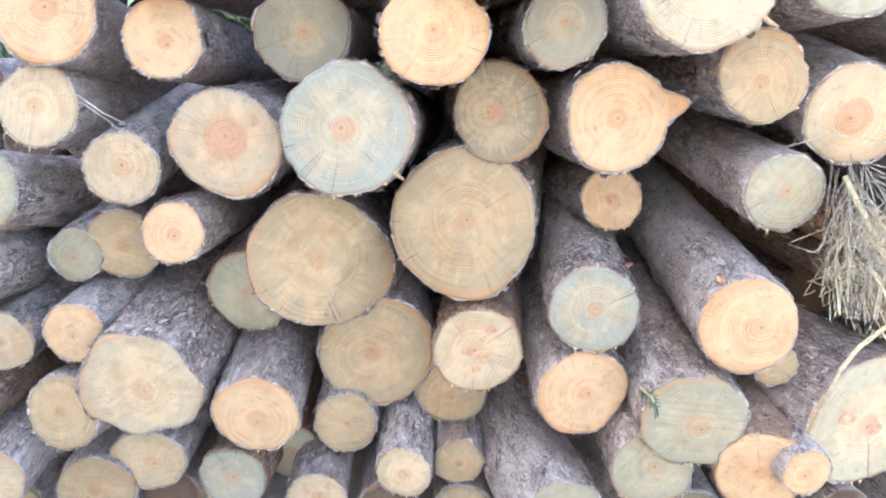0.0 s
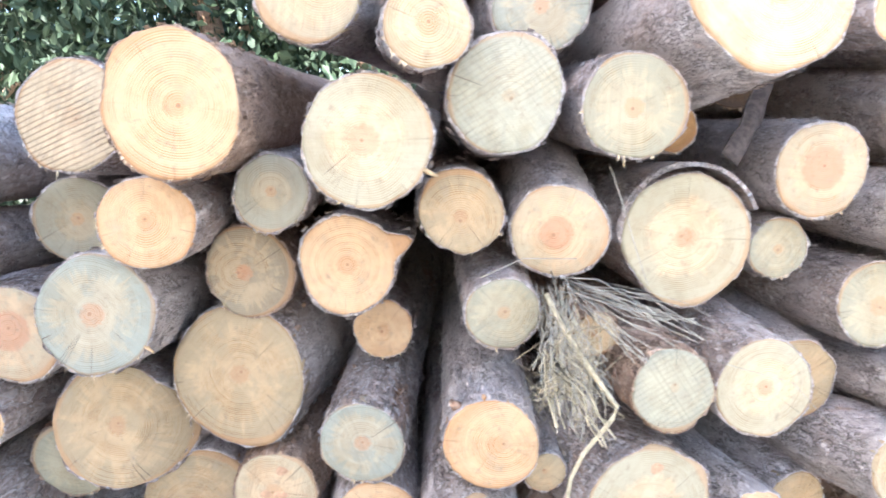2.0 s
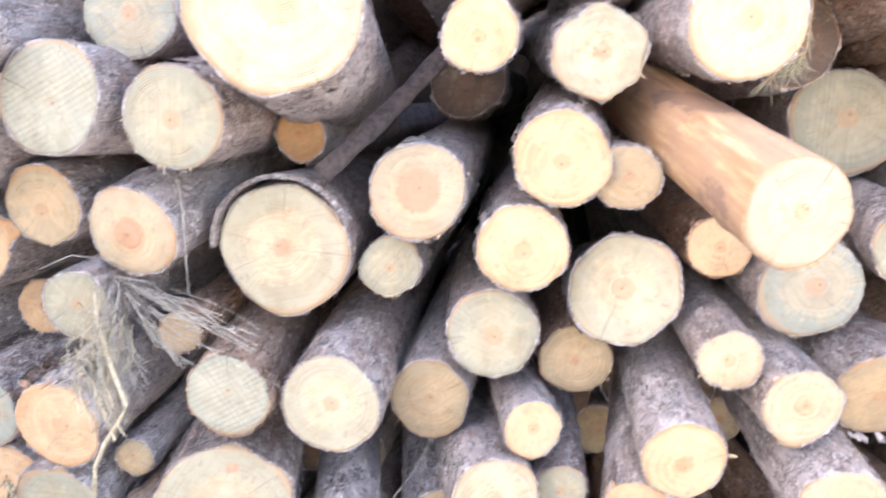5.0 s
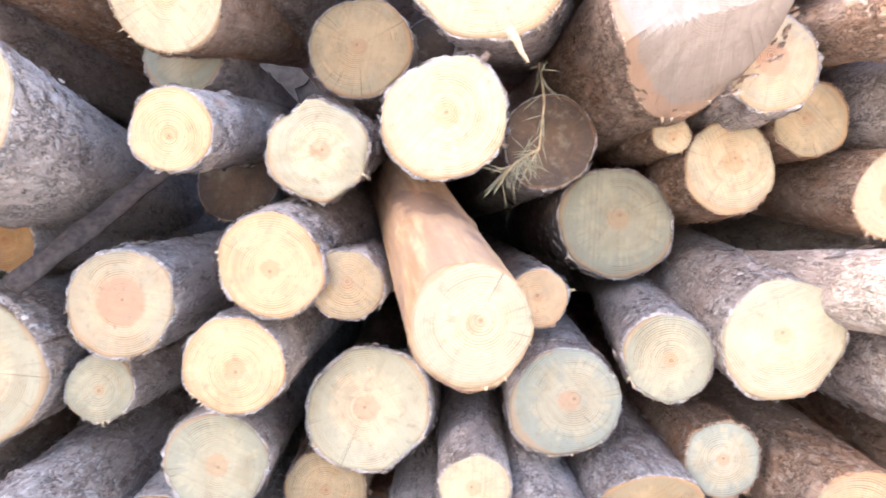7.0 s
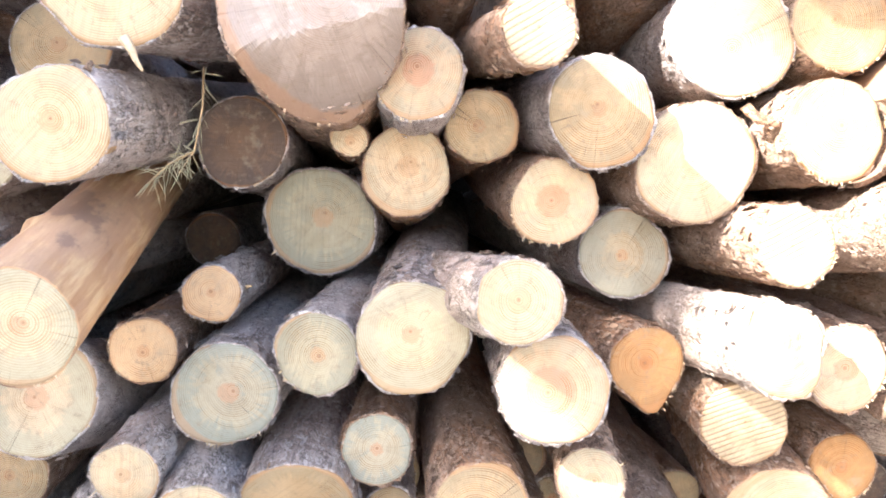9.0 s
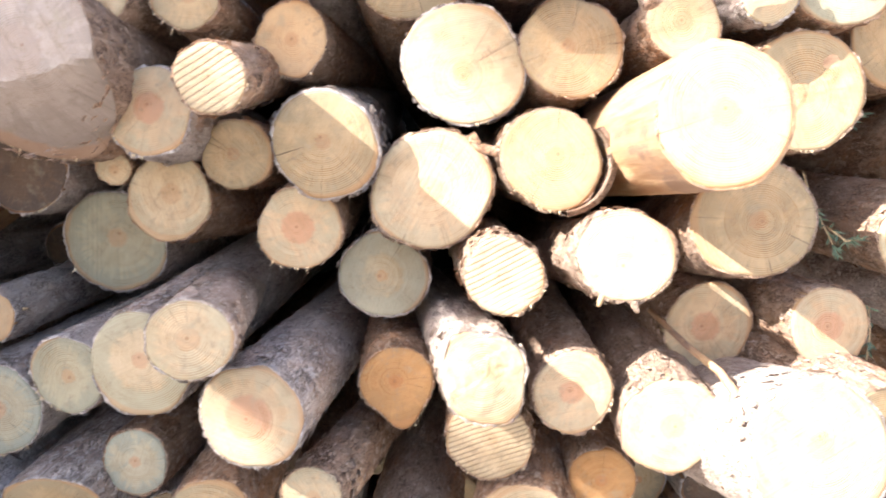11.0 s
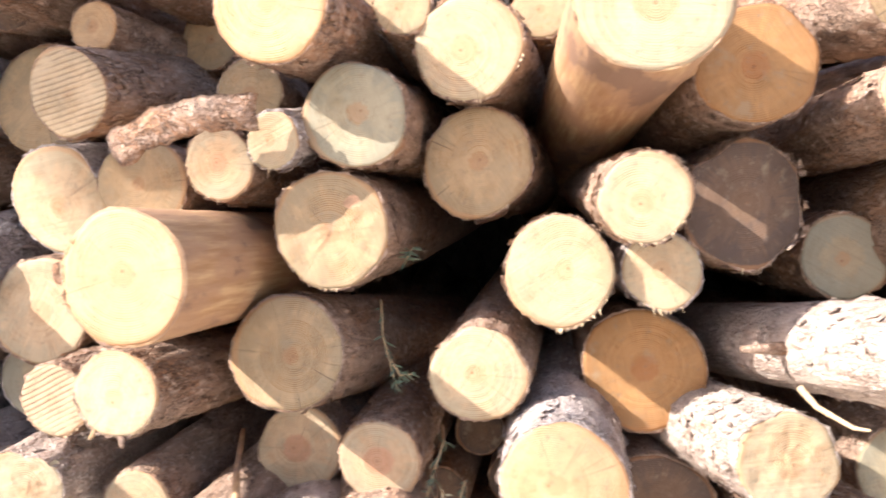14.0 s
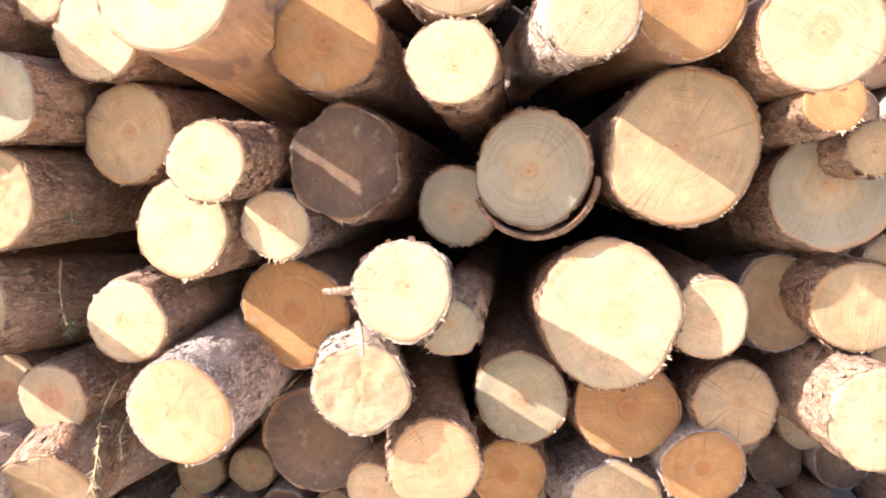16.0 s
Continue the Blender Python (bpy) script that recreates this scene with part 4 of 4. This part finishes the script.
stalks("tangled_straw", [(0.70, 1.37, 1.20), (0.735, 1.36, 1.15), (0.715, 1.35, 1.09)], [(0.75, 1.34, 1.23), (0.675, 1.35, 1.12), (0.73, 1.34, 1.06), (0.71, 1.36, 1.17)], 120, STRAW, 5, clump, 0.0006, 0.030, 0.016)
stalks("coarse_straw", [(0.665, 1.37, 1.20), (0.68, 1.36, 1.22)], [(0.665, 1.345, 1.055), (0.70, 1.34, 1.03), (0.745, 1.335, 1.02)], 8, STRAW, 6, clump, 0.0018, 0.006, 0.012)
clump.location = (0.022, 0, 0)
tagged(clump, "tangled clump of dry straw hanging between logs", "straw")

tagged(tube("dry_stem", [(0.715, 1.400, 1.284), (0.730, 1.370, 1.235), (0.770, 1.335, 1.146), (0.805, 1.310, 1.078), (0.795, 1.31, 1.058), (0.734, 1.325, 0.992), (0.706, 1.327, 0.948), (0.672, 1.345, 0.820)], 0.0052, 0.0040, STRAW, None, 8),
       "bent yellow stalk of a dry weed among the logs", "stalk")


def blade(pts, material, w=0.0013, label="thin dry grass stem across the logs"):
    tagged(tube("grass_stem", pts, w, w * 0.5, material, None, 4), label, "grass", "dry grass stems")


blade([(0.880, 1.480, 1.499), (0.892, 1.460, 1.423), (0.901, 1.430, 1.329), (0.909, 1.410, 1.269)], STRAW_GREY, 0.0018)
blade([(-0.724, 1.590, 1.424), (-0.662, 1.560, 1.389), (-0.613, 1.540, 1.370)], STRAW_GREY, 0.0022)
blade([(-0.724, 1.590, 1.414), (-0.65, 1.560, 1.372), (-0.613, 1.535, 1.345)], STRAW_GREY, 0.0014)
blade([(0.60, 1.40, 1.335), (0.68, 1.39, 1.36), (0.78, 1.385, 1.345)], STRAW_GREY, 0.0013)
blade([(0.98, 1.42, 1.12), (1.15, 1.38, 1.05), (1.32, 1.37, 0.80)], STRAW_GREY, 0.0008)
blade([(1.24, 1.40, 0.80), (1.33, 1.42, 0.90), (1.37, 1.44, 0.97)], STRAW_GREY, 0.0008)


def bark_piece(pts, width, curl, material, seed, label, name="bark_flake", thick=0.007):
    """A torn strip of bark: curled across, ragged at its edges."""
    n, m = 22, 9
    verts, faces = [], []
    path = [Vector(p) for p in pts]
    for side in (0, 1):
        for i in range(n):
            u = i / (n - 1) * (len(path) - 1)
            k = min(int(u), len(path) - 2)
            p = path[k].lerp(path[k + 1], u - k)
            d = (path[k + 1] - path[k]).normalized()
            up = d.cross(Vector((0, 1, 0))).normalized()
            if up.z < 0:
                up = -up
            out = Vector((0, -1, 0))
            w = width * (0.85 + 0.28 * noise.noise(Vector((i * 0.33, seed, 0))))
            for j in range(m):
                v = j / (m - 1) * 2 - 1
                edge = 1 + 0.16 * noise.noise(Vector((i * 0.9, seed + 5 * (v > 0), 3))) if abs(v) > 0.95 else 1
                bow = curl * (1 - v * v)
                q = p + up * (v * w * 0.5 * edge) + out * (bow + side * -thick + 0.004 * noise.noise(Vector((i * 0.6, j * 0.9, seed))))
                verts.append(q)
    s = n * m
    for i in range(n - 1):
        for j in range(m - 1):
            a = i * m + j
            faces.append((a, a + 1, a + m + 1, a + m))
            faces.append((s + a, s + a + m, s + a + m + 1, s + a + 1))
        for j in (0, m - 1):
            a = i * m + j
            faces.append((a, a + m, s + a + m, s + a))
    for i in (0, n - 1):
        for j in range(m - 1):
            a = i * m + j
            faces.append((a, a + 1, s + a + 1, s + a))
    tagged(mesh_object(name, verts, faces, material), label, "bark", "loose bark pieces")


bark_piece([(3.540, 1.720, 1.855), (3.625, 1.735, 1.890), (3.724, 1.755, 1.905), (3.812, 1.80, 1.900)], 0.080, 0.010, BARK[1], 1, "torn flake of brown bark lying across log ends")
bark_piece([(1.409, 1.88, 1.748), (1.343, 1.80, 1.671), (1.280, 1.72, 1.600), (1.216, 1.64, 1.533), (1.145, 1.58, 1.470)], 0.050, 0.010, HANGING, 2, "dark strip of bark hanging in a gap")
bark_piece([(3.212, 1.860, 1.642), (3.230, 1.840, 1.613), (3.269, 1.830, 1.600), (3.299, 1.840, 1.618), (3.301, 1.850, 1.648)], 0.024, 0.008, BARK[1], 3, "curled bark shaving wedged between log ends", thick=0.004)
tagged(tube("wood_splinter", [(2.088, 1.555, 1.82), (2.1, 1.555, 1.799), (2.106, 1.555, 1.779), (2.116, 1.555, 1.761)], 0.010, 0.003, FIBRE, None, 6), "torn white wood splinter hanging from a log rim", "splinter")
tagged(tube("wood_splinter", [(4.722, 2.02, 1.310), (4.745, 1.985, 1.285), (4.790, 1.90, 1.275), (4.809, 1.865, 1.282)], 0.007, 0.002, FIBRE, None, 6), "pale torn splinter lying between logs", "splinter")
tagged(tube("wood_splinter", [(3.558, 2.000, 1.227), (3.615, 1.880, 1.174), (3.664, 1.800, 1.137), (3.685, 1.780, 1.102), (3.672, 1.780, 1.052)], 0.006, 0.011, BARE, None, 7), "pale splintered branch lying across log ends", "branch")


def sprig(path, seed, material, count=60, needle=0.024, label="green pine sprig caught between logs", dry=False):
    """A thin twig with needles that stand out along it."""
    rng = np.random.RandomState(seed)
    root = new("pine_sprig")
    tube("twig", path, 0.0026, 0.0012, TWIG, root, 5)
    verts, faces = [], []
    pts = [Vector(p) for p in path]
    for _ in range(count):
        u = rng.uniform(0, len(pts) - 1.001)
        k = int(u)
        p = pts[k].lerp(pts[k + 1], u - k)
        d = (pts[k + 1] - pts[k]).normalized() * 0.5 + Vector(rng.normal(0, 0.6, 3))
        d = d.normalized() * needle * rng.uniform(0.6, 1.2)
        side = d.cross(Vector((0.3, 1, 0.2))).normalized() * (0.0008 if dry else 0.0016)
        b = len(verts)
        verts += [p - side, p + side, p + d * 0.6 + side * 1.2 + Vector((0, 0, -0.004)), p + d + Vector((0, 0, -0.008)), p + d * 0.6 - side * 1.2 + Vector((0, 0, -0.004))]
        faces.append((b, b + 1, b + 2, b + 3, b + 4))
    mesh_object("needles", verts, faces, material, root, smooth=False)
    tagged(root, label, "sprig", "pine sprigs")


sprig([(2.142, 1.78, 1.800), (2.143, 1.75, 1.718), (2.125, 1.73, 1.632), (2.095, 1.72, 1.592)], 1, NEEDLE_DRY, 34, 0.045, "drying pine twig with long needles", True)
sprig([(2.125, 1.73, 1.632), (2.08, 1.71, 1.61), (2.04, 1.70, 1.575)], 2, NEEDLE_DRY, 46, 0.055, "drying pine twig with long needles", True)
sprig([(3.905, 2.06, 1.500), (3.915, 2.03, 1.425), (3.936, 2.01, 1.365), (3.950, 2.00, 1.320)], 3, NEEDLE, 40)
sprig([(3.936, 2.01, 1.38), (3.965, 1.99, 1.35), (3.995, 1.98, 1.355)], 4, NEEDLE, 26)
sprig([(4.025, 2.05, 1.195), (4.012, 2.01, 1.145), (3.995, 1.99, 1.09)], 5, NEEDLE, 30)
sprig([(4.075, 2.02, 1.12), (4.065, 1.99, 1.08), (4.08, 1.97, 1.03)], 6, NEEDLE, 30)
sprig([(3.970, 2.06, 1.575), (3.990, 2.035, 1.595), (4.010, 2.02, 1.612)], 7, NEEDLE, 22, 0.03)
sprig([(4.045, 1.96, 1.12), (4.10, 1.88, 1.06), (4.11, 1.84, 1.00)], 8, NEEDLE_DRY, 44)
sprig([(0.385, 1.455, 0.865), (0.405, 1.435, 0.850), (0.415, 1.43, 0.83)], 10, NEEDLE, 30, 0.018, "tuft of green lichen on a log")
